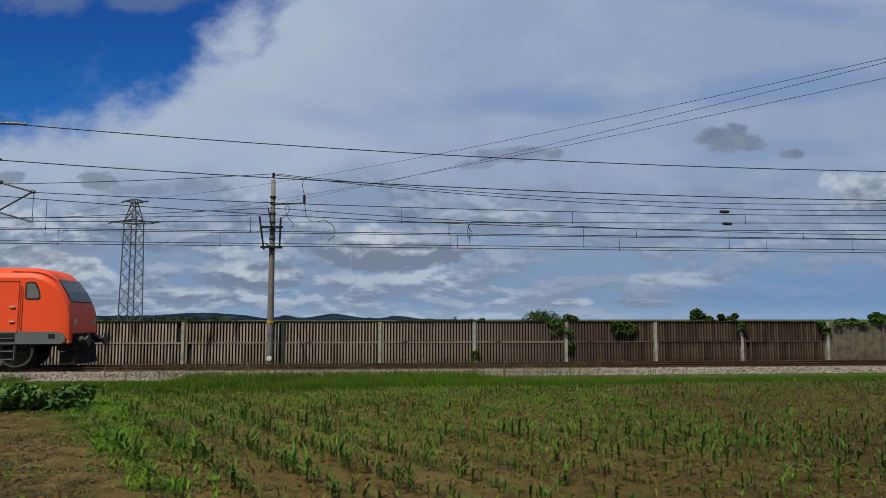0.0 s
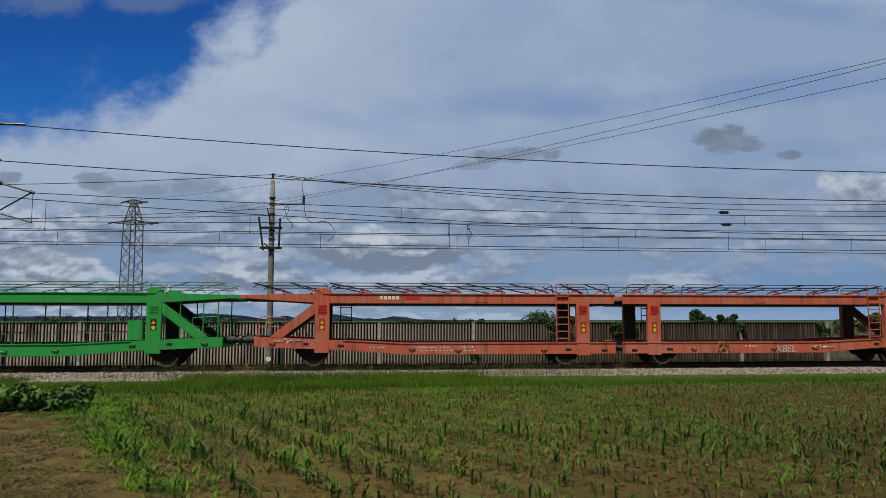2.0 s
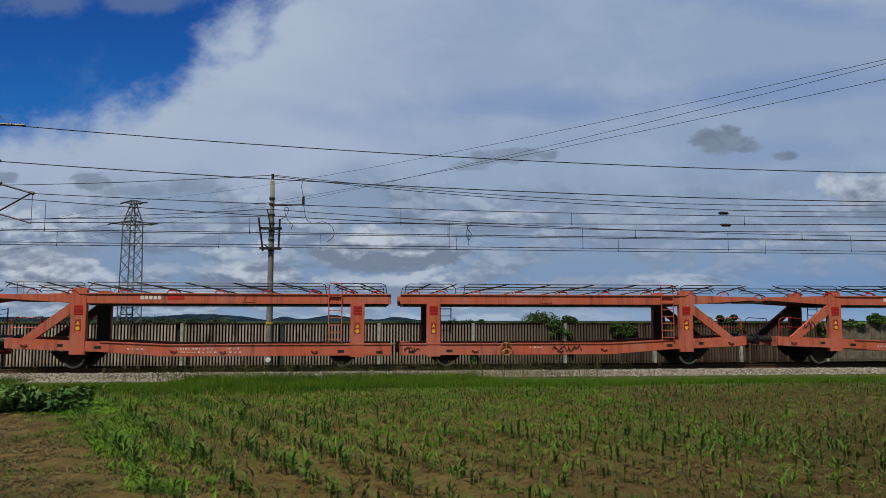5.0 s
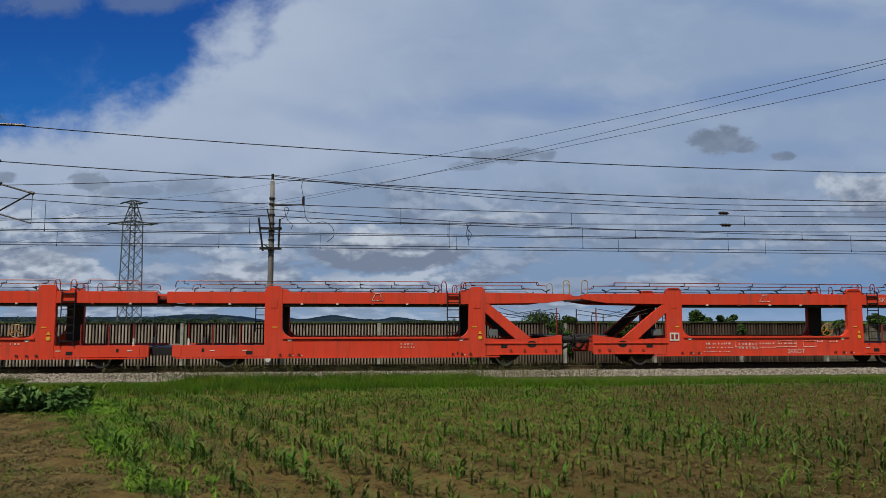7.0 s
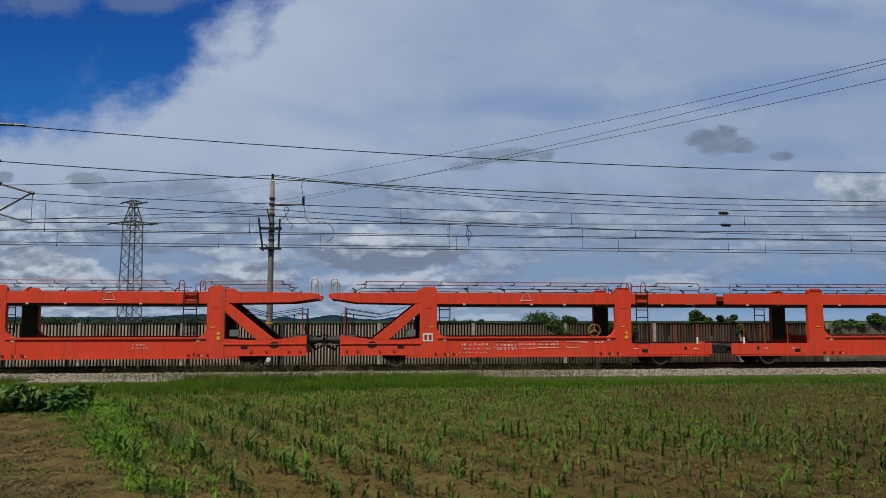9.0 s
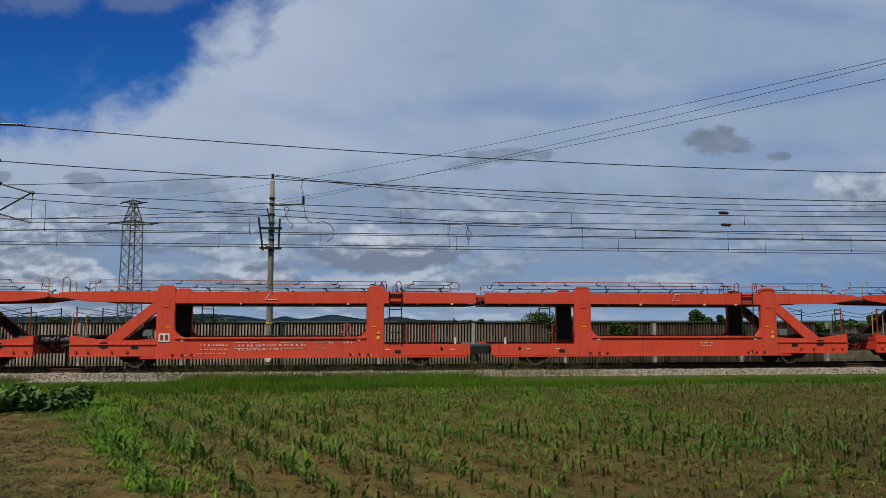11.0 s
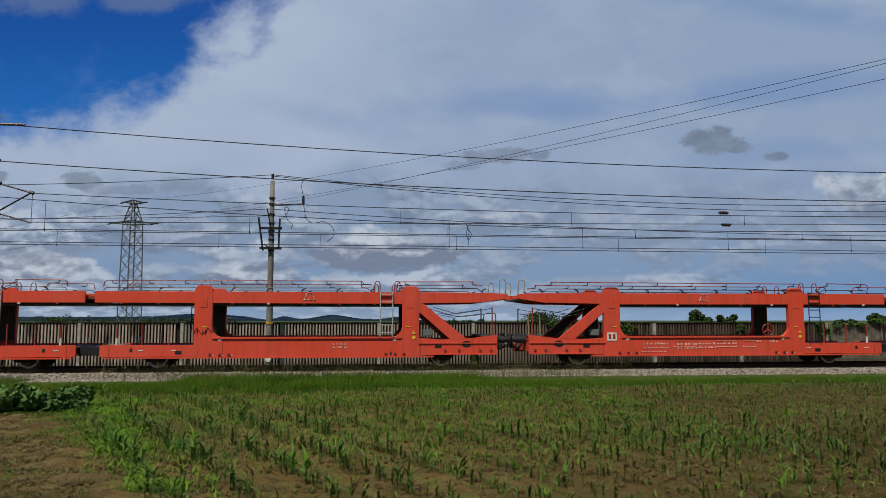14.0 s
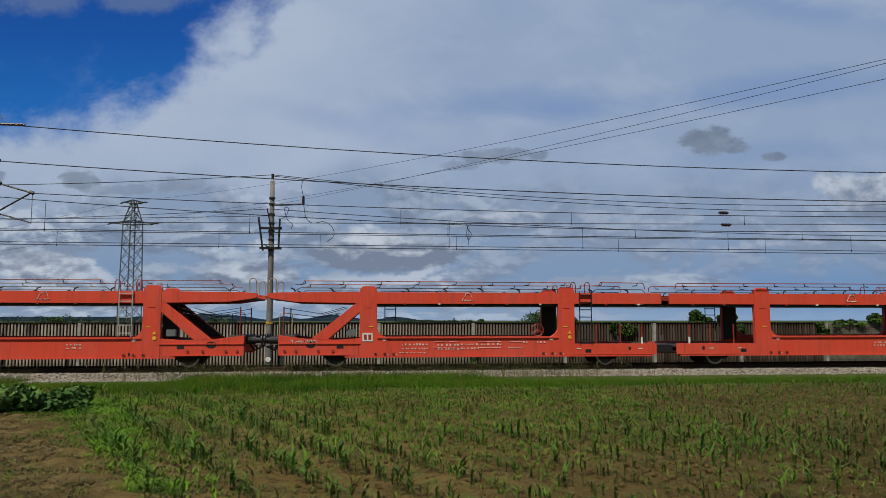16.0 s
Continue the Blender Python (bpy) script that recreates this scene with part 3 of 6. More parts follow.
# ---- noise barrier ----
def build_fence():
    root = tagged(new("noise_barrier"), "long weathered brown timber noise barrier with concrete posts", "noise barrier")
    root.location = (0, FENCE_Y, 0)
    pitch, first = 5.03, 4.217 + 1.67
    zb, zt = -0.72, 1.70
    post = part("post", slab(B(), [(-0.08, zb - 0.3), (0.08, zb - 0.3), (0.08, zt - 0.03), (-0.08, zt - 0.03)], -0.14, 0.1), M_POST, root, "pale grey concrete post", bevel=0.012)
    post.location = (first - 7 * pitch, 0, 0)
    for k in range(-6, 14):
        p = post.copy()
        scene.collection.objects.link(p)
        p.location = (first + k * pitch, 0, 0)
        if k in (-2, 3):
            p.location.y = 0.09

    def panel(seed):
        rng = random.Random(seed)
        bm = B()
        n = 30
        w = (pitch - 0.24) / n
        for i in range(n):
            x = 0.12 + w * i
            for z0, z1 in ((zb + 0.02, 0.56), (0.64, zt - 0.06)):
                if rng.random() < 0.02:
                    continue
                d = rng.uniform(0, 0.012)
                box(bm, x + 0.02, x + w - 0.065, -0.045 + d, 0.06, z0 + rng.uniform(-0.01, 0.01), z1)
        box(bm, 0.1, pitch - 0.1, -0.06, 0.03, 0.565, 0.635)
        return bm
    n, w = 30, (pitch - 0.24) / 30
    long_slat = box(B(), 0, w - 0.085, -0.045, 0.06, zb + 0.02, 0.56)
    short_slat = box(B(), 0, w - 0.085, -0.045, 0.06, 0.64, zt - 0.06)
    proto = []
    for bm in (long_slat, short_slat):
        bmesh.ops.recalc_face_normals(bm, faces=bm.faces)
        me = bpy.data.meshes.new("slat")
        bm.to_mesh(me)
        bm.free()
        me.materials.append(M_FENCE)
        proto.append(me)
    rnd = random.Random(11)
    for k in range(-7, 4):
        if -2 <= k <= 2:       # the stretch nearest to the eye: every slat by itself
            ob = part("panel", box(B(), 0.1, pitch - 0.1, -0.06, 0.03, 0.565, 0.635), M_FENCE, root)
            for i in range(n):
                for me in proto:
                    sl = new("slat", me)
                    sl.parent = ob
                    sl.location = (0.14 + w * i, rnd.uniform(0, 0.012), rnd.uniform(-0.012, 0.012))
        else:
            ob = tagged(part("panel", panel(k), M_FENCE, root), kind="stuff")
        part("backing", box(B(), 0.1, pitch - 0.1, 0.076, 0.11, zb, zt - 0.03), M_DARK, ob, "dark absorbing backing")
        ob.location = (first + k * pitch, 0, 0)
    cap = box(B(), first - 7 * pitch, first + 4 * pitch, -0.08, 0.12, zt - 0.022, zt + 0.02)
    part("cap_board", cap, M_DARK, root, "dark capping board")

    def block_panel():
        bm = B()
        box(bm, 0.1, pitch - 0.1, 0.0, 0.06, zb, zt - 0.06)
        for i in range(9):
            for j in range(20):
                x, z = 0.12 + i * (pitch - 0.24) / 9, zb + 0.02 + j * 0.118
                box(bm, x, x + (pitch - 0.24) / 9 - 0.03, -0.035, 0.002, z, z + 0.10)
        return bm
    first_panel = part("concrete_panel", block_panel(), M_CONCRETE_OLD, root, "grey ribbed concrete panel")
    first_panel.location = (first + 4 * pitch, 0, 0)
    for k in range(5, 13):
        c = first_panel.copy()
        scene.collection.objects.link(c)
        c.location = (first + k * pitch, 0, 0)


M_POST = plain("post_concrete", (0.36, 0.36, 0.34), 0.85, scale=3)
M_CONCRETE_OLD = plain("old_concrete", (0.18, 0.162, 0.13), 0.9, scale=2.5, vary=0.4)
build_fence()


# ---- catenary masts and wires ----
M_CERAMIC = plain("brown_insulator", (0.03, 0.018, 0.014), 0.3)


def build_mast(x, y, top):
    root = tagged(new("catenary_mast"), "slender tapered concrete catenary mast with steel brackets and a yellow band", "catenary mast")
    root.location = (x, y, 0)
    bm = B()
    rings = []
    for z, r in ((-0.6, 0.18), (1.5, 0.165), (4.2, 0.147), (7.0, 0.127), (top - 0.35, 0.11)):
        rings.append([bm.verts.new((r * math.cos(a), r * math.sin(a), z)) for a in [2 * math.pi * k / 12 for k in range(12)]])
    for a, b in zip(rings, rings[1:]):
        for k in range(12):
            bm.faces.new((a[k], a[(k + 1) % 12], b[(k + 1) % 12], b[k]))
    bm.faces.new(rings[-1])
    part("pole", bm, M_MAST, root, "grey spun-concrete pole", smooth=True)

    def ring(z, r, h, mat, name, label=""):
        b = B()
        tube(b, [(0, 0, z), (0, 0, z + h)], r, 12)
        part(name, b, mat, root, label)
    ring(1.62, 0.178, 0.12, M_YELLOW, "band", "yellow painted band")
    for z in (5.35, 5.9, 6.35, 6.75, 7.2, 7.75, 8.05):
        ring(z, 0.162, 0.09, M_BLACK, "clamp")
    ring(top - 0.35, 0.05, 0.12, M_WHITE, "cap")
    ring(top - 0.23, 0.07, 0.26, M_CERAMIC, "insulator")
    arm = B()
    tube(arm, [(0, -0.1, 7.72), (1.55, -0.1, 7.80), (1.62, -0.1, 7.82)], 0.045, 8)
    part("side_arm", arm, M_BLACK, root)
    ins = B()
    tube(ins, [(1.6, -0.1, 7.75), (1.6, -0.1, 8.2)], 0.07, 8)
    part("insulator", ins, M_CERAMIC, root)
    for dx0, dx1, z0, z1 in ((-0.62, -0.38, 7.05, 5.35), (0.45, 0.4, 7.0, 5.45)):
        b = B()
        tube(b, [(dx0, -0.35, z0), (dx1, -0.25, z1)], 0.05, 8)
        part("strut", b, M_BLACK, root)
    for z in (6.45, 5.42):
        b = B()
        box(b, -0.55, 0.55, -0.3, -0.18, z, z + 0.12)
        part("bracket", b, M_BLACK, root)
    for path in ([(1.6, -0.1, 8.2), (1.5, -0.1, 8.7), (1.55, -0.1, 9.0), (1.7, -0.1, 9.15)],
                 [(1.62, -0.1, 7.75), (1.75, -0.2, 7.1), (2.1, -0.3, 6.8), (2.7, -0.5, 6.85), (3.15, -0.8, 6.5), (3.2, -1, 6.05), (2.9, -1.2, 5.75)],
                 [(0.35, -0.1, 6.95), (0.7, -0.1, 7.15), (0.85, -0.1, 7.5), (0.75, -0.1, 7.65), (0.65, -0.1, 7.5), (0.8, -0.1, 7.0), (1.05, -0.1, 6.75), (1.0, -0.1, 6.5)]):
        b = B()
        tube(b, bent(path), 0.016, 5)
        part("jumper_cable", b, M_WIRE, root)
    for path in ([(0, -0.15, 6.5), (0.2, -3.4, 7.03)], [(0, -0.2, 5.5), (0.1, -2.3, 5.36), (0.1, -3.4, 5.36)]):
        part("cantilever", tube(B(), path, 0.03, 8), M_BLACK, root)
    sign = B()
    tube(sign, [(0, -0.2, -0.15), (0, -0.225, -0.15)], 0.13, 14)
    part("round_sign", sign, M_WHITE, root, "round white number disc")
    return root


M_MAST = plain("mast_concrete", (0.2, 0.195, 0.188), 0.9, scale=2)
build_mast(-4.72, 38.3, 9.35)


def sag_path(a, b, dip, n=24):
    a, b = Vector(a), Vector(b)
    return [a.lerp(b, i / n) - Vector((0, 0, dip * 4 * (i / n) * (1 - i / n))) for i in range(n + 1)]


def wire(name, label, a, b, dip, r=0.0095):
    ob = part(name, tube(B(), sag_path(a, b, dip), r, 5), M_WIRE)
    return tagged(ob, label, "overhead wire")


WIRE_LABEL = "thin dark overhead line wire strung along the railway"


def span(y, x0, z0, x1, z1, dip, r=0.014, label=WIRE_LABEL, name="overhead_wire"):
    return wire(name, label, (x0, y, z0), (x1, y, z1), dip, r)


def height_on(x0, z0, x1, z1, dip, x):
    t = (x - x0) / (x1 - x0)
    return z0 + (z1 - z0) * t - dip * 4 * t * (1 - t)


# feeders on the side of the field
span(27.0, -12.1, 8.68, 50, 8.75, 1.0, 0.018)
span(27.0, -12.9, 7.40, 50, 7.4, 0.86, 0.018)
# feeder over the mast top
span(38.3, -50, 9.30, -4.72, 9.33, 0.95, 0.018)
span(38.3, -4.72, 9.33, 45, 9.3, 1.12, 0.018)
span(38.0, -4.6, 9.2, 45, 8.7, 1.1, 0.018)


def catenary(y, m, c, xs, r=0.0165):
    """A messenger wire, its contact wire and the droppers between them."""
    root = tagged(new("catenary_line"), "overhead contact line with messenger wire and thin droppers", "catenary")
    part("messenger_wire", tube(B(), sag_path((m[0], y, m[1]), (m[2], y, m[3]), m[4]), r, 5), M_WIRE, root)
    part("contact_wire", tube(B(), sag_path((c[0], y, c[1]), (c[2], y, c[3]), c[4]), r, 5), M_WIRE, root)
    for x in xs:
        b = B()
        tube(b, [(x, y, height_on(*c, x)), (x, y, height_on(*m, x))], 0.010, 4)
        tube(b, [(x, y, height_on(*c, x) - 0.05), (x, y, height_on(*c, x) + 0.05)], 0.02, 5)
        part("dropper", b, M_WIRE, root)
    return root


catenary(31.6, (-13.65, 7.03, 50, 7.36, 0.62), (-13.6, 5.83, 50, 6.63, 0.03), (1.6, 9.2, 17.3))
catenary(30.24, (-14.3, 6.64, 45, 6.8, 1.05), (-30, 5.38, 45, 5.36, 0), (-12.5, -4.6, 3.5, 11.6, 19.2))
catenary(34.9, (-4.4, 7.03, 50, 6.75, 0.75), (-40, 5.34, 60, 5.36, 0), (4.1, 10.7, 18.2, 24.8))
catenary(36.0, (-40, 6.05, 50, 6.1, 0.1), (-40, 5.35, 50, 5.31, 0.0), (-14.3, -6.9, -2.1, 4.6, 12.9, 20.8))
span(34.9, -40, 5.6, -4.4, 7.03, 0.25)
span(35.2, -40, 6.6, -4.4, 6.75, 0.3)


def line_insulator(x, y, z):
    b = B()
    for i, r in enumerate((0.03, 0.075, 0.06, 0.08, 0.06, 0.075, 0.03)):
        tube(b, [(x - 0.24 + i * 0.07, y, z), (x - 0.17 + i * 0.07, y, z)], r, 8)
    tagged(part("line_insulator", b, M_CERAMIC), "dark ribbed insulator set in the overhead wire", "insulator")


line_insulator(16.3, 31.6, 6.69)
line_insulator(16.4, 31.6, 6.14)


def jumper(x, y, z0, z1):
    b = B()
    tube(b, bent([(x - 0.1, y, z0), (x - 0.02, y, z0 - 0.3), (x + 0.12, y, (z0 + z1) / 2 + 0.05), (x, y, (z0 + z1) / 2 - 0.25), (x - 0.1, y, (z0 + z1) / 2), (x - 0.05, y, z0 - 0.15), (x + 0.1, y, z0)]), 0.016, 5)
    tube(b, [(x + 0.02, y, z0 - 0.2), (x - 0.03, y, z1)], 0.012, 5)
    tagged(part("jumper_loop", b, M_WIRE), "looped jumper cable hanging between contact wires", "cable")


jumper(5.05, 34.9, 6.45, 5.4)


def build_bracket():
    """The tip of a hinged cantilever on a mast that stands outside the view."""
    root = tagged(new("catenary_bracket"), "dark tubular catenary cantilever with brown insulators", "catenary bracket")
    y = 31.6
    for path, r in (([(-15.4, y, 7.55), (-13.65, y, 7.05)], 0.035), ([(-15.4, y, 5.95), (-13.65, y, 7.05)], 0.035), ([(-15.0, y, 6.2), (-13.6, y, 5.8)], 0.03), ([(-13.6, y, 7.05), (-13.6, y, 5.75)], 0.012)):
        part("tube", tube(B(), path, r, 8), M_BLACK, root)
    for x, z in ((-15.0, 7.45), (-15.05, 6.15)):
        part("insulator", tube(B(), [(x - 0.3, y, z + 0.07), (x + 0.15, y, z - 0.04)], 0.085, 10), M_CERAMIC, root)
    part("clamp", tube(B(), [(-13.72, y, 7.08), (-13.55, y, 7.03)], 0.07, 8), M_BLACK, root)
    part("registration_arm", tube(B(), [(-15.0, y, 7.45), (-14.3, 30.24, 6.64), (-14.2, 30.24, 6.63)], 0.02, 6), M_BLACK, root)
    part("registration_arm", tube(B(), [(-15.0, y, 6.2), (-14.6, 30.24, 5.4)], 0.02, 6), M_BLACK, root)
    for x0, x1, z in ((-14.2, -12.0, 8.72), (-14.2, -12.75, 7.42)):
        b = B()
        tube(b, [(x0, 27.0, z + 0.02), (x1, 27.0, z)], 0.05, 8)
        part("end_insulator", b, M_CERAMIC, root, "grey strain insulator")
    part("jumper", tube(B(), [(-13.4, 27.0, 9.3), (-12.9, 27.0, 9.1), (-12.6, 27.0, 8.75)], 0.015, 5), M_GALV, root)


build_bracket()


# ---- lattice pylon and its lines ----
def build_pylon(x, y, h):
    """Square lattice tower standing cornerwise, with a wide arm and a short one on the tapering head."""
    root = tagged(new("lattice_pylon"), "grey steel lattice power pylon with two cross-arms", "pylon")
    root.location = (x, y, -0.5)
    arm_z = h * 0.83

    def reach(z):
        return 2.2 - 0.43 * z / arm_z if z < arm_z else 1.77 - 1.35 * (z - arm_z) / (h - arm_z)

    def corner(k, z):
        a = 0.06 + k * math.pi / 2
        return (reach(z) * math.cos(a), reach(z) * math.sin(a), z)
    zs = [0]
    while zs[-1] < h - 0.4:
        zs.append(min(h, zs[-1] + max(1.3, reach(zs[-1]) * 1.32)))
    for k in range(4):
        part("leg", tube(B(), [corner(k, z) for z in (0, arm_z * 0.5, arm_z, h)], 0.11, 5), M_PYLON, root)
    for a, b in zip(zs, zs[1:]):
        for k in range(4):
            part("brace", tube(B(), [corner(k, a), corner(k + 1, b)], 0.075 if k % 2 else 0.055, 4), M_PYLON, root)
            part("brace", tube(B(), [corner(k + 1, a), corner(k, b)], 0.055, 4), M_PYLON, root)
    for z, w, dz in ((arm_z, 3.9, 0.55), (h - 0.2, 1.75, 0.4)):
        bm = B()
        for s in (-1, 1):
            for d in (-0.6, 0.6):
                tube(bm, [(0, d, z + dz), (s * w, 0, z)], 0.09, 4)
                tube(bm, [(0, d, z - 0.3), (s * w, 0, z)], 0.09, 4)
            for k in (0.25, 0.5, 0.75):
                tube(bm, [(s * w * k, 0, z + dz * (1 - k)), (s * w * k, 0, z - 0.3 * (1 - k))], 0.06, 4)
        part("cross_arm", bm, M_PYLON, root)
        for s in (-1, 1):
            for t in (-1, 1):
                part("insulator_string", tube(B(), [(s * w, 0, z), (s * w + t * 0.95, t * -1.0, z - 0.12)], 0.14, 6), M_CERAMIC, root)
    return root


M_PYLON = plain("pylon_steel", (0.11, 0.125, 0.14), 0.6, 0.2)
PYL = (-43.6, 144.0)
build_pylon(*PYL, 24.95)
LINE = "high-voltage line wire rising across the sky from the pylon"
for a, b, dip in (((PYL[0], PYL[1], 24.6), (36.0, 40.0, 18.75), 1.5), ((PYL[0] + 3.9, PYL[1], 20.1), (36.0, 40.0, 18.6), 1.2), ((PYL[0] - 3.9, PYL[1], 20.1), (36.6, 41.0, 17.8), 1.2)):
    wire("power_line", LINE, a, b, dip, 0.020)
for a, b, dip in (((PYL[0], PYL[1], 24.6), (-160, 230, 22), 2), ((PYL[0] + 3.9, PYL[1], 20.1), (-160, 234, 18), 2), ((PYL[0] - 3.9, PYL[1], 20.1), (-164, 226, 18), 2)):
    wire("power_line", LINE, a, b, dip, 0.020)


# ---- trees and shrubs beyond the barrier, ivy on it ----
def leaf_cloud(rng, blobs, size):
    """Small leaf triangles on the outsides of several uneven clumps."""
    pts, sz = [], []
    for cx, cy, cz, rx, ry, rz, n in blobs:
        d = rng.normal(0, 1, (n, 3))
        d /= np.linalg.norm(d, axis=1)[:, None]
        d *= rng.uniform(0.55, 1.08, (n, 1))
        pts.append(d * (rx, ry, rz) + (cx, cy, cz))
        sz.append(rng.uniform(0.6, 1.3, n) * size)
    return np.concatenate(pts), np.concatenate(sz)


def leaf_bases(rng, count=8):
    out = []
    for _ in range(count):
        q = Euler(rng.uniform(-1.2, 1.2, 3)).to_matrix()
        v = [tuple(q @ Vector(p)) for p in ((0, -1, 0), (0.55, 0, 0.15), (0, 1, 0), (-0.55, 0, 0.15))]
        out.append((v, [(0, 1, 2), (0, 2, 3)]))
    return out


def foliage(name, blobs, size, mat, seed, parent=None, label=""):
    rng = np.random.default_rng(seed)
    p, s = leaf_cloud(rng, blobs, size)
    n = len(p)
    ob = scatter(name, mat, leaf_bases(rng), n, (p, rng.uniform(0, 6.28, n), s, rng.integers(0, 8, n)), rng)
    if parent:
        ob.parent = parent
    return ob


def tree(x, y, height, spread, seed, label, squat=1.0):
    rnd = random.Random(seed)
    root = tagged(new("tree"), label, "tree")
    root.location = (x, y, -0.4)
    b = B()
    tube(b, [(0, 0, 0), (0.1, 0, height * 0.3), (0, 0.1, height * 0.6)], 0.05 * height * 0.6, 7)
    for k in range(6):
        a = k * 1.05 + rnd.random()
        tube(b, [(0.05, 0, height * (0.3 + 0.04 * k)), (math.cos(a) * spread * 0.5, math.sin(a) * spread * 0.5, height * (0.55 + 0.05 * k))], 0.018 * height * 0.6, 5)
    part("trunk", b, M_BARK, root)
    blobs = []
    for k in range(13):
        a, r = rnd.uniform(0, 6.28), spread * rnd.uniform(0.1, 0.75)
        q = spread * rnd.uniform(0.22, 0.45)
        blobs.append((math.cos(a) * r, math.sin(a) * r, height * rnd.uniform(0.42, 0.86) , q, q, q * 0.75 * squat, 260))
    foliage("crown", blobs, 0.05 * height ** 0.5 + 0.05, M_TREE, seed, root)


M_BARK = plain("bark", (0.06, 0.045, 0.035), 0.95)
tree(22.1, 90, 2.85, 3.3, 3, "green shrubby tree standing beyond the noise barrier")
tree(37.8, 80, 3.66, 1.62, 4, "green shrubby tree standing beyond the noise barrier")
tree(43.6, 85, 3.08, 1.54, 5, "green shrubby tree standing beyond the noise barrier")
tree(52.2, 70, 3.23, 1.13, 6, "green shrubby tree standing beyond the noise barrier")
tree(15.1, 95, 2.49, 1.15, 7, "green shrubby tree standing beyond the noise barrier")
tree(52.3, 75, 2.44, 1.82, 8, "green shrubby tree standing beyond the noise barrier")
tree(11.5, 110, 2.45, 1.33, 9, "green shrubby tree standing beyond the noise barrier")
tree(-59.1, 150, 2.73, 3.63, 10, "green shrubby tree standing beyond the noise barrier")
tree(25.7, 90, 2.76, 1.45, 11, "green shrubby tree standing beyond the noise barrier")


def build_treeline():
    """Hedges and copses between the barrier and the hills."""
    rnd = random.Random(17)
    blobs = []
    for x0, x1, y, h, lift in ((-235, -95, 520, 3.6, 0.9), (-135, -70, 430, 3.0, 0.6), (20, 62, 420, 2.2, 0.4)):
        x = x0
        while x < x1:
            q = rnd.uniform(1.2, 3.4)
            top = h * rnd.uniform(0.75, 1.0) + lift * (rnd.random() ** 3) * 3.0
            blobs.append((x, y + rnd.uniform(-8, 8), top * 0.5, q, q, top * 0.5, 90))
            x += q * rnd.uniform(0.7, 1.7)
    ob = foliage("hedgerow_trees", blobs, 0.42, M_HEDGE, 23)
    tagged(ob, "far hedges and copses of green trees on the plain", "trees", kind="stuff")


M_HEDGE = leaf_mat("hedge_leaf", (0.018, 0.04, 0.02), (0.055, 0.085, 0.03))
build_treeline()


def ivy(x, z, w, h, seed):
    rnd = random.Random(seed)
    root = tagged(new("ivy"), "green ivy creeper hanging over the top of the noise barrier", "ivy", group="ivy on the barrier")
    root.location = (x, FENCE_Y - 0.15, z)
    b = B()
    tube(b, [(0, 0.06, -h - 0.1), (0.08, 0.05, -h * 0.4), (0, 0.03, 0.1)], 0.018, 5)
    part("stem", b, M_BARK, root)
    blobs = []
    for k in range(9):
        q = rnd.uniform(0.25, 0.5)
        blobs.append((rnd.uniform(-w, w) * 0.7, rnd.uniform(-0.05, 0.1), rnd.uniform(-h, 0.1) * 0.8, w * q * 0.8, 0.11, h * q * 0.5, 55))
    foliage("leaves", blobs, 0.055, M_IVY, seed, root)


ivy(10.65, 1.61, 0.85, 0.79, 40)
ivy(13.77, 1.58, 0.48, 0.73, 41)
ivy(14.41, 1.58, 0.61, 0.67, 42)
ivy(25.61, 1.61, 0.79, 0.73, 43)
ivy(27.42, 1.73, 1.21, 0.30, 44)
ivy(20.92, 1.51, 0.30, 0.42, 45)
ivy(5.90, 0.03, 0.24, 0.55, 46)
ivy(29.22, 1.80, 0.61, 0.24, 47)
ivy(11.16, 0.76, 0.18, 0.91, 48)


# ---- rolling stock ----
def wheelset(parent, x, r, name="wheelset"):
    """Two wheels on an axle, the axle at the object's origin so that it can roll."""
    b = B()
    for s in (-1, 1):
        y = s * 0.7535
        for y0, y1, rr in ((y - 0.06, y + 0.06, r), (y - s * 0.09, y - s * 0.06, r + 0.028), (y + s * 0.06, y + s * 0.09, r * 0.42)):
            tube(b, [(0, min(y0, y1), 0), (0, max(y0, y1), 0)], rr, 28)
    tube(b, [(0, -0.8, 0), (0, 0.8, 0)], 0.09, 10)
    for s in (-1, 1):
        for k in range(6):
            a = k * math.pi / 3
            tube(b, [(math.cos(a) * r * 0.62, s * 0.80, math.sin(a) * r * 0.62), (math.cos(a) * r * 0.62, s * 0.83, math.sin(a) * r * 0.62)], r * 0.09, 8)
    ob = part(name, b, M_STEEL, parent, "dull worn steel wheelset")
    ob.location = (x, 0, r)
    for s in (-1, 1):
        ring = [(math.cos(k * math.pi / 16) * (r - 0.045), s * 0.815, math.sin(k * math.pi / 16) * (r - 0.045)) for k in range(33)]
        part("wheel_rim", tube(B(), ring, 0.042, 6), M_RIM, ob, "bare worn steel wheel rim")
    WHEELS.append((ob, x, r))
    return ob


WHEELS = []
RIDE = 0.045   # height of the sprung wagons over their wheels
M_RIM = plain("bare_steel_rim", (0.66, 0.60, 0.54), 0.45)


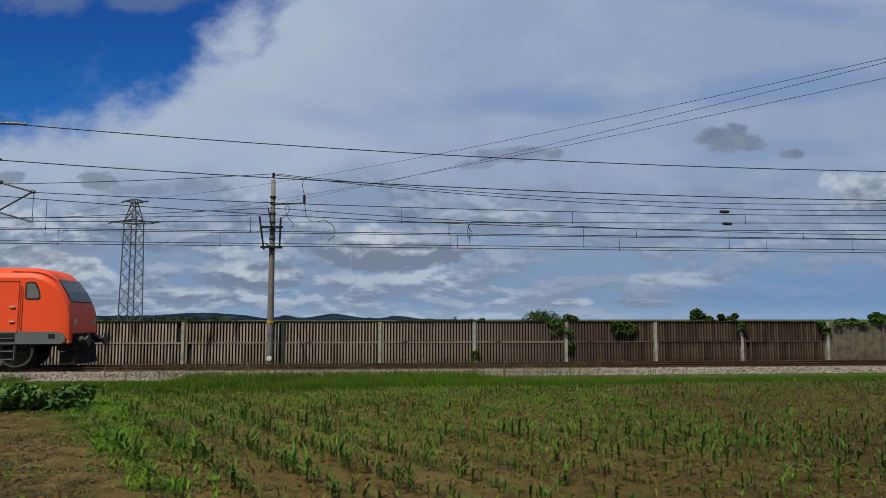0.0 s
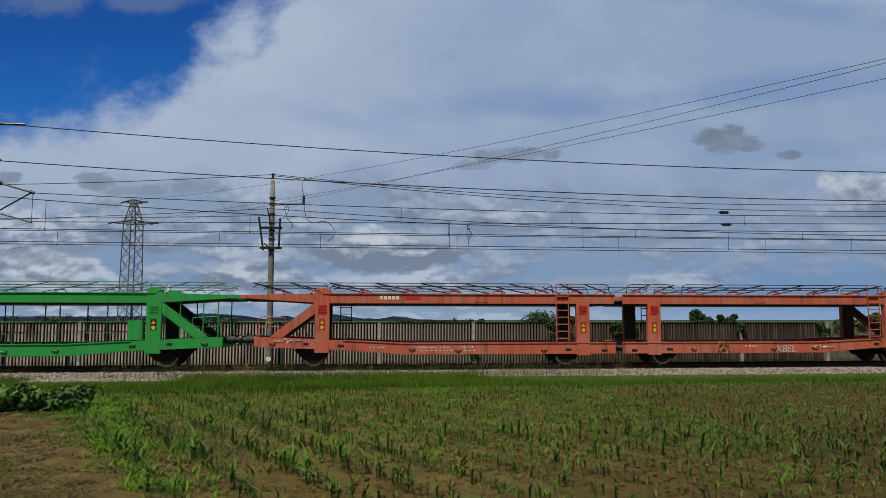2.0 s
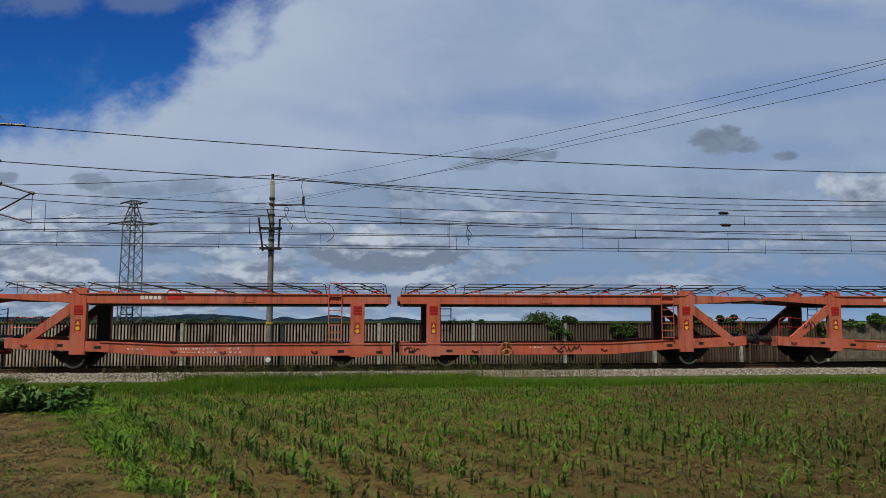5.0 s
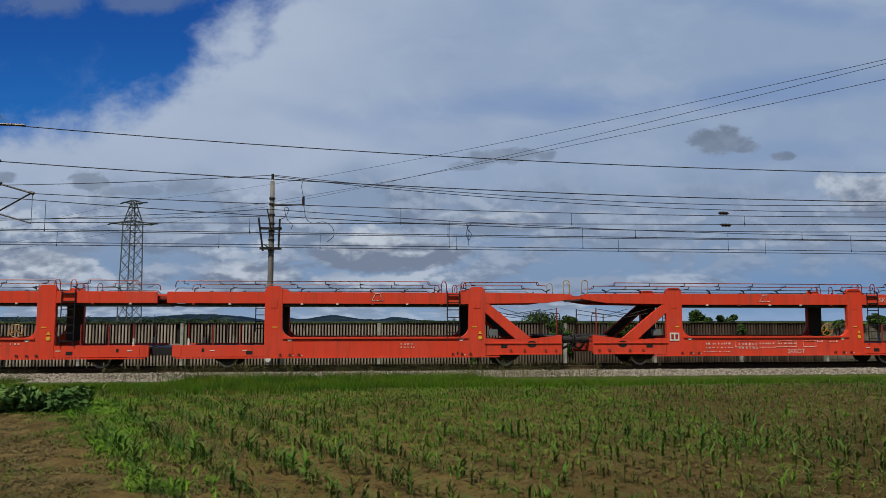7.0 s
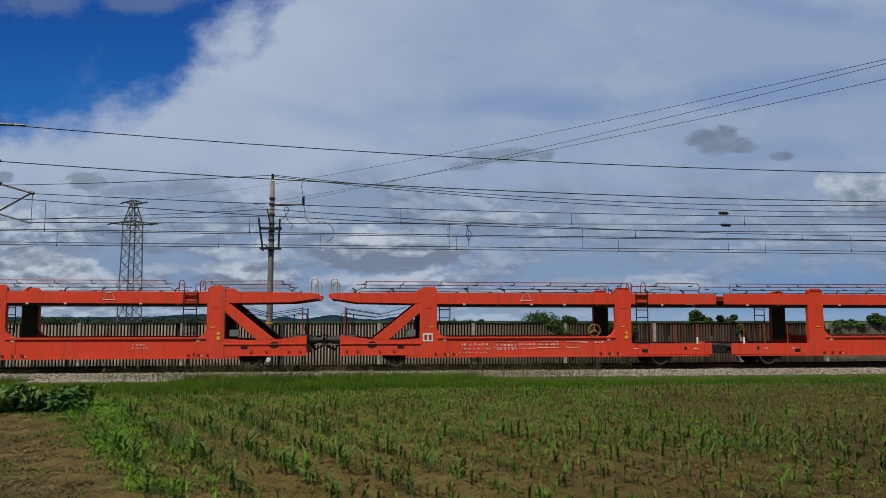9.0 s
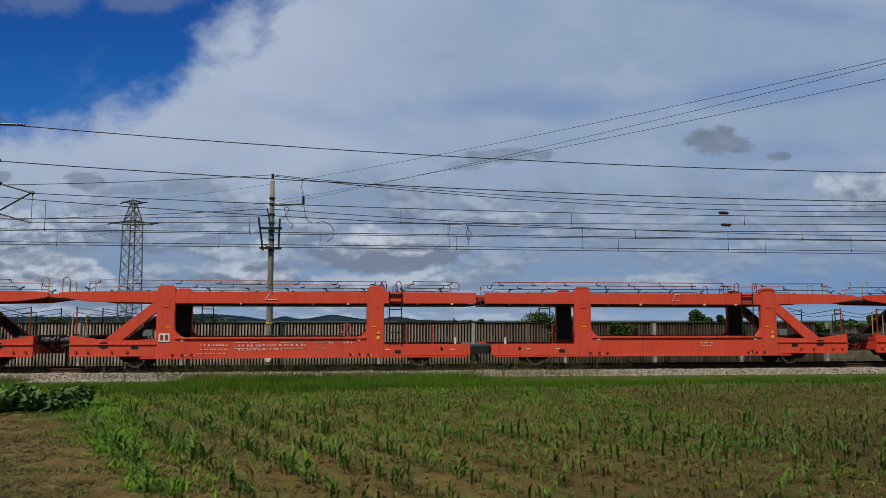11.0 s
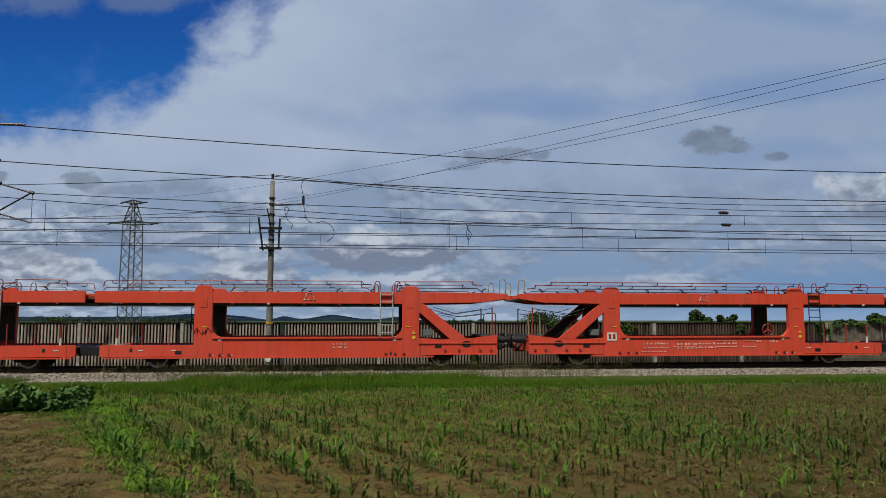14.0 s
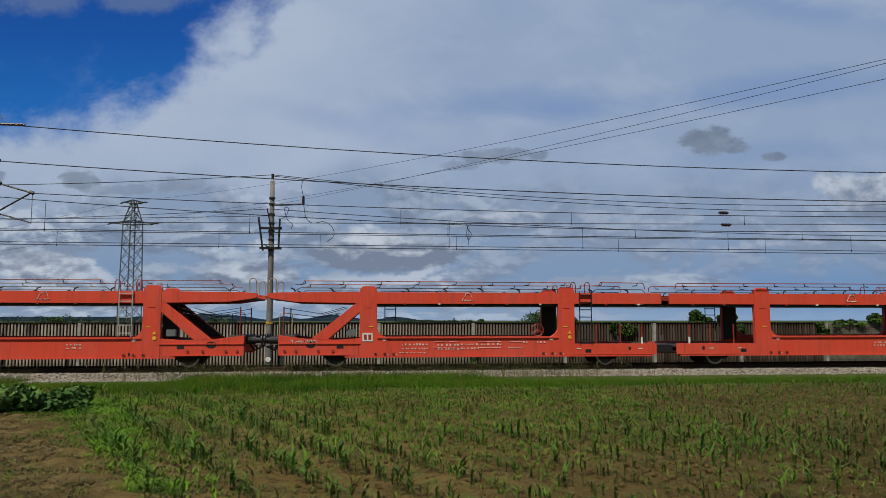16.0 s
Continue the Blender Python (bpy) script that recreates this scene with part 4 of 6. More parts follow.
def buffer_pair(root, x, s, z=1.06, spread=0.875, length=0.62):
    for y in (-spread, spread):
        b = B()
        tube(b, [(x, y, z), (x + s * length * 0.6, y, z)], 0.15, 12)
        tube(b, [(x + s * length * 0.6, y, z), (x + s * length * 0.93, y, z)], 0.11, 12)
        tube(b, [(x + s * length * 0.93, y, z), (x + s * length, y, z)], 0.225, 16)
        part("buffer", b, M_BLACK, root, "black round buffer")


def build_loco():
    root = tagged(new("locomotive"), "bright red electric locomotive with grey sill and a raised pantograph", "locomotive")
    L = 8.64
    # stations from the nose: distance back, half width, side top, roof top
    st = [(0.0, 1.25, 1.30, 1.40), (0.02, 1.33, 1.62, 1.70), (0.06, 1.38, 1.98, 2.10), (0.15, 1.42, 2.26, 2.42), (0.36, 1.46, 2.62, 2.84), (0.62, 1.48, 2.98, 3.22), (0.86, 1.49, 3.18, 3.48), (1.08, 1.49, 3.28, 3.63), (1.4, 1.49, 3.36, 3.73), (2.9, 1.49, 3.36, 3.75)]
    for s in (1, -1):
        b = B()
        rings = []
        for d, w, zs, zt in st:
            x = s * (L - d)
            ring = [(x, -w, 0.92), (x, -w, 1.34), (x, -w, zs), (x, -w * 0.93, zs + (zt - zs) * 0.45), (x, -w * 0.72, zt), (x, w * 0.72, zt), (x, w * 0.93, zs + (zt - zs) * 0.45), (x, w, zs), (x, w, 1.34), (x, w, 0.92)]
            rings.append([b.verts.new(p) for p in ring])
        for p, q in zip(rings, rings[1:]):
            for k in range(10):
                b.faces.new((p[k], p[(k + 1) % 10], q[(k + 1) % 10], q[k]))
        b.faces.new(rings[0])
        b.faces.new(rings[-1][::-1])
        cab = part("cab", b, M_LOCO, root, bevel=0.02, smooth=False)
        g = B()   # windscreen, lying on the curved front
        rows = [[g.verts.new((s * (L - d + e), y * w, z + e)) for y in (-1, 1) for e in (0.0, 0.035)] for d, z, w in ((0.17, 2.46, 1.08), (0.36, 2.84, 1.05), (0.68, 3.29, 0.98))]
        for p, q in zip(rows, rows[1:]):
            for k, m in ((0, 1), (1, 3), (3, 2), (2, 0)):
                g.faces.new((p[k], p[m], q[m], q[k]))
        g.faces.new([rows[0][k] for k in (0, 2, 3, 1)])
        g.faces.new([rows[2][k] for k in (0, 1, 3, 2)])
        part("windscreen", g, M_GLASS, cab, "dark tinted windscreen")
        for y in (-1, 1):
            wv = slab(B(), [(s * (L - 1.57), 2.62), (s * (L - 1.53), 2.58), (s * (L - 1.16), 2.58), (s * (L - 1.12), 2.63), (s * (L - 1.16), 2.86), (s * (L - 1.27), 3.10), (s * (L - 1.34), 3.14), (s * (L - 1.53), 3.14), (s * (L - 1.57), 3.10)], y * 1.488, y * 1.508)
            wf = slab(B(), [(s * (L - 1.63), 2.60), (s * (L - 1.56), 2.53), (s * (L - 1.13), 2.53), (s * (L - 1.07), 2.61), (s * (L - 1.11), 2.88), (s * (L - 1.23), 3.14), (s * (L - 1.32), 3.20), (s * (L - 1.56), 3.20), (s * (L - 1.63), 3.13)], y * 1.47, y * 1.499)
            fr = part("window_frame", wf, M_BLACK, cab, "black rubber window seal", bevel=0.006)
            part("side_window", wv, M_SIDEGLASS, fr, "cab side window, greyed for the sky it reflects")
            d = B()
            x0, x1 = sorted((s * (L - 2.56), s * (L - 1.82)))
            box(d, x0, x0 + 0.03, y * 1.495 - 0.008, y * 1.495 + 0.008, 1.30, 3.22)
            box(d, x1 - 0.03, x1, y * 1.495 - 0.008, y * 1.495 + 0.008, 1.30, 3.22)
            box(d, x0, x1, y * 1.495 - 0.008, y * 1.495 + 0.008, 3.2, 3.23)
            part("door_seam", d, M_SEAM, cab, "dark cab door outline")
            h = B()
            for xx in (s * (L - 1.74), s * (L - 2.64)):
                tube(h, [(xx, y * 1.5, 1.45), (xx, y * 1.56, 1.5), (xx, y * 1.56, 3.0), (xx, y * 1.5, 3.05)], 0.018, 6)
            part("grab_rail", h, M_SEAM, cab, "dark red grab rails")
            hd = box(B(), s * (L - 2.04) - 0.09, s * (L - 2.04) + 0.09, y * 1.52 - 0.02, y * 1.52 + 0.02, 2.25, 2.29)
            part("door_handle", hd, M_WHITE, cab)
            hd = B()
            box(hd, s * (L - 2.04) - 0.09, s * (L - 2.04) + 0.09, y * 1.52 - 0.02, y * 1.52 + 0.02, 1.72, 1.75)
            part("door_handle", hd, M_WHITE, cab)
            lamp = tube(B(), [(s * (L - 0.12), y * 0.98, 1.72), (s * (L + 0.005), y * 0.98, 1.71)], 0.14, 16)
            part("headlight", lamp, M_LENS, cab, "round glass headlight")
            stp = B()
            for z in (0.32, 0.62, 0.86):
                box(stp, s * (L - 2.18) - 0.26, s * (L - 2.18) + 0.26, y * 1.36 - 0.1, y * 1.36 + 0.1, z, z + 0.04)
            for dx in (-0.26, 0.24):
                box(stp, s * (L - 2.18) + dx, s * (L - 2.18) + dx + 0.03, y * 1.36 - 0.1, y * 1.36 + 0.1, 0.3, 0.94)
            part("steps", stp, M_GREY, root, "grey steel cab steps")
            part("step_notch", box(B(), s * (L - 2.18) - 0.27, s * (L - 2.18) + 0.27, y * 1.506 - 0.006, y * 1.506 + 0.006, 0.98, 1.30), M_BLACK, root, "dark step recess in the sill")
            part("step_tread", box(B(), s * (L - 2.18) - 0.25, s * (L - 2.18) + 0.25, y * 1.52 - 0.03, y * 1.52 + 0.03, 1.10, 1.13), M_GREY, root)
            mk = box(B(), *sorted((s * (L - 0.06), s * (L - 0.42))), y * 1.36 - 0.03, y * 1.36 + 0.03, 0.925, 1.05)
            part("marker", mk, M_WHITE, root, "white corner marking")
        nose = B()
        box(nose, *sorted((s * (L - 0.5), s * (L + 0.02))), -1.2, 1.2, 0.62, 1.32)
        part("buffer_beam", nose, M_DARK, root, bevel=0.04)
        pl = slab(B(), [(s * (L - 0.4), 0.12), (s * (L + 0.15), 0.12), (s * (L + 0.05), 0.6), (s * (L - 0.4), 0.6)], -1.15, 1.15)
        part("snow_plough", pl, M_DARK, root, bevel=0.02)
        buffer_pair(root, s * (L + 0.0), s, 1.03, 0.875, 0.5)
        ck = tube(B(), [(s * L, 0, 1.0), (s * (L + 0.35), 0, 0.95), (s * (L + 0.38), 0, 0.6)], 0.05, 8)
        part("coupling", ck, M_BLACK, root)
        hose = tube(B(), [(s * L, -0.5, 0.95), (s * (L + 0.25), -0.5, 0.7), (s * (L + 0.1), -0.5, 0.4)], 0.03, 6)
        part("brake_hose", hose, M_BLACK, root)
    b = slab(B(), [(-L + 2.9, 0.92), (L - 2.9, 0.92), (L - 2.9, 3.27), (-L + 2.9, 3.27)], -1.49, 1.49)
    part("body", b, M_LOCO, root)
    for y in (-1, 1):
        g = slab(B(), [(-L + 0.30, 0.90), (L - 0.30, 0.90), (L - 0.16, 0.98), (L - 0.14, 1.14), (L - 0.20, 1.30), (L - 0.55, 1.36), (-L + 0.55, 1.36), (-L + 0.20, 1.30), (-L + 0.14, 1.14), (-L + 0.16, 0.98)], y * 1.485, y * 1.503)
        sill = part("sill", g, M_GREY, root, "grey painted sill band")
        for x, w in ((-8.1, 0.3), (-3.25, 0.33), (-1.95, 0.3), (2.85, 0.26), (7.9, 0.24)):
            part("step_recess", box(B(), x, x + w, y * 1.505 - 0.01, y * 1.505 + 0.01, 1.12, 1.27), M_BLACK, sill)
        for x in np.arange(-0.55, 0.75, 0.1):
            part("lettering", box(B(), x, x + 0.06, y * 1.505 - 0.003, y * 1.505 + 0.003, 1.22, 1.29), M_WHITE, sill)
        part("plate", box(B(), 4.1, 5.05, y * 1.505 - 0.004, y * 1.505 + 0.004, 1.2, 1.28), M_WHITE, sill, "pale data plate")
        for x in (-3.4, -2.9, -1.7, -1.2, -0.75, 0.1, 0.25, 0.4, 1.3, 1.5, 2.6):
            part("stencil", box(B(), x, x + 0.08, y * 1.35 - 0.003, y * 1.35 + 0.003, 0.62, 0.74), M_WHITE, root)
        em = part("emblem", box(B(), -0.11, 0.43, y * 1.494 - 0.006, y * 1.494 + 0.006, 2.17, 2.57), M_WHITE, root, "white framed square emblem", bevel=0.003)
        part("emblem_field", box(B(), -0.075, 0.395, y * 1.500 - 0.006, y * 1.500 + 0.006, 2.205, 2.535), M_LOCO, em)
        for x in (-0.01, 0.2):
            part("emblem_bar", box(B(), x, x + 0.13, y * 1.506 - 0.006, y * 1.506 + 0.006, 2.255, 2.485), M_WHITE, em)
    for y in (-1, 1):
        part("body_strip", box(B(), -L + 2.9, L - 2.9, y * 1.494 - 0.006, y * 1.494 + 0.006, 3.245, 3.275), M_WHITE, root, "pale roof edge strip")
        part("body_strip", box(B(), -L + 2.9, L - 2.9, y * 1.494 - 0.006, y * 1.494 + 0.006, 1.40, 1.415), M_SEAM, root)
        for x in (-5.7, 5.7):
            part("body_seam", box(B(), x, x + 0.015, y * 1.492 - 0.005, y * 1.492 + 0.005, 1.36, 3.25), M_SEAM, root)
    for y in (-1, 1):
        for x in np.arange(-5.9, 6.0, 1.18):
            part("roof_stay", tube(B(), [(x, y * 1.46, 3.27), (x, y * 1.43, 3.46)], 0.016, 5), M_WHITE, root)
        part("roof_rail", tube(B(), [(-3.3, y * 1.43, 3.46), (2.7, y * 1.43, 3.46)], 0.012, 5), M_WHITE, root)
    for x, s in ((-2.75, -1), (2.35, 1)):
        part("roof_conduit", tube(B(), bent([(x, -0.6, 4.02), (x + 0.05 * s, -1.0, 3.95), (x + 0.12 * s, -1.38, 3.62), (x + 0.14 * s, -1.45, 3.28)]), 0.03, 6), M_GALV, root, "pale bent cable conduit")
    r = slab(B(), [(-L + 2.66, 3.24), (L - 2.66, 3.24), (L - 2.66, 3.62), (-L + 2.66, 3.62)], -1.38, 1.38)
    roof = part("roof", r, M_ROOF, root, "grey roof with grilles", bevel=0.05)
    for x in (-2.2, -0.9, 0.5):
        part("roof_panel", box(B(), x, x + 1.2, -1.392, -1.375, 3.30, 3.57), M_ROOF, roof, bevel=0.006)
    for x0, x1 in ((-5.85, -4.65), (-4.6, -3.4), (1.45, 1.95), (2.9, 4.2), (4.3, 5.85)):
        gr = B()
        box(gr, x0, x1, -1.40, -1.37, 3.31, 3.57)
        for k in range(7):
            box(gr, x0 + 0.02, x1 - 0.02, -1.42, -1.40, 3.32 + k * 0.035, 3.335 + k * 0.035)
        part("grille", gr, M_GRILLE, roof)
    walkway = box(B(), -3.4, 2.9, -1.25, 1.25, 3.63, 3.67)
    part("walkway", walkway, M_ROOF, roof)
    for x in (-2.1, 2.2):
        t = B()
        for k in range(5):
            tube(t, [(x, -0.5, 3.5 + 0.06 * k), (x, -0.5, 3.54 + 0.06 * k)], 0.09 if k % 2 else 0.06, 8)
        part("roof_insulator", t, M_CERAMIC, roof)
    bus = tube(B(), [(-4.2, -0.5, 3.78), (-2.1, -0.5, 3.8), (2.2, -0.5, 3.8), (3.6, -0.5, 3.78)], 0.02, 6)
    part("busbar", bus, M_BLACK, roof)
    for x, up in ((-4.15, True), (3.55, False)):
        p = new("pantograph")
        p.parent = root
        base = B()
        for y in (-0.45, 0.45):
            tube(base, [(x - 0.75, y, 3.82), (x + 0.75, y, 3.82)], 0.05, 6)
        for dx in (-0.7, 0.7):
            tube(base, [(x + dx, -0.5, 3.82), (x + dx, 0.5, 3.82)], 0.04, 6)
            for y in (-0.45, 0.45):
                for k in range(4):
                    tube(base, [(x + dx, y, 3.55 + 0.06 * k), (x + dx, y, 3.6 + 0.06 * k)], 0.10 if k % 2 else 0.07, 8)
        part("base_frame", base, M_BLACK, p)
        if up:
            knee = (x + 1.45, 0, 4.45)
            arm = B()
            for y in (-0.12, 0.12):
                tube(arm, [(x - 0.5, y, 3.86), (knee[0], y, knee[2])], 0.05, 8)
            part("lower_arm", arm, M_BLACK, p)
            part("tie_rod", tube(B(), [(x - 0.1, 0, 3.86), (knee[0] + 0.12, 0, knee[2] - 0.1)], 0.025, 6), M_BLACK, p)
            ua = B()
            for y in (-0.5, 0.5):
                tube(ua, [(knee[0], y * 0.15, knee[2]), (x - 0.45, y, 5.22)], 0.035, 8)
            part("upper_arm", ua, M_BLACK, p)
            hx, hz = x - 0.5, 5.30
        else:
            ua = B()
            for y in (-0.4, 0.4):
                tube(ua, [(x + 1.0, y * 0.2, 3.98), (x - 0.9, y, 3.98)], 0.035, 8)
            part("folded_arm", ua, M_BLACK, p)
            hx, hz = x - 0.8, 4.02
        hd = B()
        for dx in (-0.28, 0.28):
            tube(hd, [(hx + dx, -0.95, hz - 0.2), (hx + dx, -0.7, hz), (hx + dx, 0.7, hz), (hx + dx, 0.95, hz - 0.2)], 0.035, 6)
        tube(hd, [(hx - 0.28, -0.45, hz - 0.06), (hx + 0.28, -0.45, hz - 0.06)], 0.03, 6)
        tube(hd, [(hx - 0.28, 0.45, hz - 0.06), (hx + 0.28, 0.45, hz - 0.06)], 0.03, 6)
        part("collector_head", hd, M_BLACK, p)
    rnd = random.Random(5)
    for c in (-5.2, 5.2):
        for dx in (-1.3, 1.3):
            wheelset(root, c + dx, 0.625)
        bogie = part("bogie_frame", mirrored(lambda bm, k: slab(bm, [(c - 2.05, 0.74), (c - 0.75, 0.70), (c - 0.45, 0.50), (c + 0.45, 0.50), (c + 0.75, 0.70), (c + 2.05, 0.74), (c + 2.05, 0.88), (c - 2.05, 0.88)], k * 1.02, k * 1.12), B()), M_BOGIE, root, "grimy bogie frame", bevel=0.015)
        for y in (-1.1, 1.1):
            for dx in (-1.3, 1.3):
                part("axlebox", box(B(), c + dx - 0.17, c + dx + 0.17, y - 0.13, y + 0.13, 0.48, 0.76), M_BOGIE, bogie, bevel=0.03)
                part("axle_cover", tube(B(), [(c + dx, y - 0.16, 0.62), (c + dx, y + 0.16, 0.62)], 0.12, 12), M_BOGIE, bogie)
                for e in (-0.36, 0.36):
                    coil = [(c + dx + e + 0.075 * math.cos(k * 0.9), y + 0.075 * math.sin(k * 0.9), 0.52 + 0.0082 * k) for k in range(44)]
                    part("coil_spring", tube(B(), coil, 0.018, 4), M_STEEL, bogie)
            for x0, x1, z0, z1 in ((-1.95, -1.5, 0.98, 0.46), (1.5, 1.95, 0.46, 0.98), (-0.35, 0.3, 0.86, 0.80)):
                part("damper", tube(B(), [(c + x0, y * 1.16, z0), (c + (x0 + x1) / 2, y * 1.16, (z0 + z1) / 2)], 0.055, 8), M_BOGIE, bogie)
                part("damper_rod", tube(B(), [(c + (x0 + x1) / 2, y * 1.16, (z0 + z1) / 2), (c + x1, y * 1.16, z1)], 0.03, 6), M_STEEL, bogie)
            for e in (-0.22, 0.22):
                part("flexicoil", tube(B(), [(c + e, y, 0.56), (c + e, y, 0.96)], 0.13, 10), M_DARK, bogie)
            for dx, e in ((-1.3, 0.72), (1.3, -0.72)):
                part("brake_unit", box(B(), c + dx + e - 0.14, c + dx + e + 0.14, y * 0.9 - 0.1, y * 0.9 + 0.1, 0.36, 0.68), M_BOGIE, bogie, bevel=0.03)
            part("sand_pipe", tube(B(), [(c - 2.0, y * 0.8, 0.8), (c - 2.02, y * 0.75, 0.35), (c - 1.9, y * 0.7, 0.1)], 0.025, 6), M_BOGIE, bogie)
            part("sand_pipe", tube(B(), [(c + 2.0, y * 0.8, 0.8), (c + 2.02, y * 0.75, 0.35), (c + 1.9, y * 0.7, 0.1)], 0.025, 6), M_BOGIE, bogie)
    x = -2.6
    while x < 2.6:
        w = rnd.uniform(0.3, 0.8)
        part("underfloor_box", box(B(), x, x + w, -1.3 + rnd.uniform(0, 0.1), 1.3, rnd.uniform(0.2, 0.42), 0.92), M_BOGIE, root, bevel=0.02)
        x += w + rnd.uniform(0.03, 0.12)
    return root


M_GLASS = plain("tinted_glass", (0.03, 0.035, 0.036), 0.08, vary=0.1)
M_SEAM = plain("dark_seam", (0.36, 0.035, 0.016), 0.5)
M_GLASS.node_tree.nodes["Principled BSDF"].inputs["Specular IOR Level"].default_value = 0.25
# grey base colour stands in for the sky reflected in the side glass
M_SIDEGLASS = plain("lit_side_glass", (0.16, 0.165, 0.16), 0.12, vary=0.15)
M_LENS = plain("lens", (0.55, 0.55, 0.52), 0.1)


def ladder(root, x, y, z0, z1, mat, w=0.46):
    b = B()
    for dx in (-w / 2, w / 2):
        tube(b, [(x + dx, y, z0), (x + dx, y, z1)], 0.022, 6)
    n = max(2, int((z1 - z0) / 0.26))
    for i in range(n):
        z = z0 + (z1 - z0) * (i + 0.5) / n
        box(b, x - w / 2, x + w / 2, y - 0.03, y + 0.03, z - 0.012, z + 0.022)
    part("ladder", b, mat, root, "narrow steel ladder")


def handwheel(root, x, y, z, mat):
    b = B()
    pts = [(x + 0.24 * math.cos(a), y, z + 0.24 * math.sin(a)) for a in [k * math.pi / 9 for k in range(19)]]
    tube(b, pts, 0.024, 6)
    for k in range(3):
        a = math.pi / 2 + k * 2.094
        tube(b, [(x, y, z), (x + 0.24 * math.cos(a), y, z + 0.24 * math.sin(a))], 0.026, 6)
    tube(b, [(x, y - 0.03, z), (x, y + 0.1, z)], 0.055, 10)
    part("handwheel", b, mat, root, "spoked brake handwheel")


def bars(root, x0, x1, y, z0, z1, seed, mat, name="lettering"):
    """Plain bars in place of writing too small to read."""
    rnd = random.Random(seed)
    x = x0
    while x < x1:
        w = rnd.uniform(0.03, 0.09)
        h = (z1 - z0) * rnd.uniform(0.5, 0.85)
        part(name, box(B(), x, x + w, y - 0.003, y + 0.003, z0, z0 + h), mat, root)
        x += w + rnd.uniform(0.03, 0.12)


def square_emblem(root, x, y, z):
    """White plate with two plain red blocks."""
    em = part("emblem", box(B(), x - 0.2, x + 0.2, y - 0.006, y + 0.006, z - 0.16, z + 0.16), M_WHITE, root, "white square emblem")
    for dx in (-0.14, 0.03):
        part("emblem_bar", box(B(), x + dx, x + dx + 0.11, y - 0.012, y - 0.005, z - 0.1, z + 0.1), M_RED_DARK, em)


def hook_sign(root, x, y, z, mat):
    """Outlined triangle with feet on the upper beam."""
    b = B()
    tube(b, [(x - 0.22, y, z), (x - 0.08, y, z + 0.26), (x + 0.08, y, z + 0.26), (x + 0.22, y, z), (x - 0.24, y, z)], 0.010, 4)
    part("hook_mark", b, mat, root)


def column_signs(root, x, y, z):
    b = slab(B(), [(x - 0.075, z), (x + 0.075, z), (x, z + 0.13)], y - 0.004, y + 0.004)
    part("warning_triangle", b, M_YELLOW, root, "yellow warning triangle")
    b = tube(B(), [(x, y - 0.004, z - 0.14), (x, y + 0.004, z - 0.14)], 0.075, 12)
    part("round_mark", b, M_YELLOW, root)


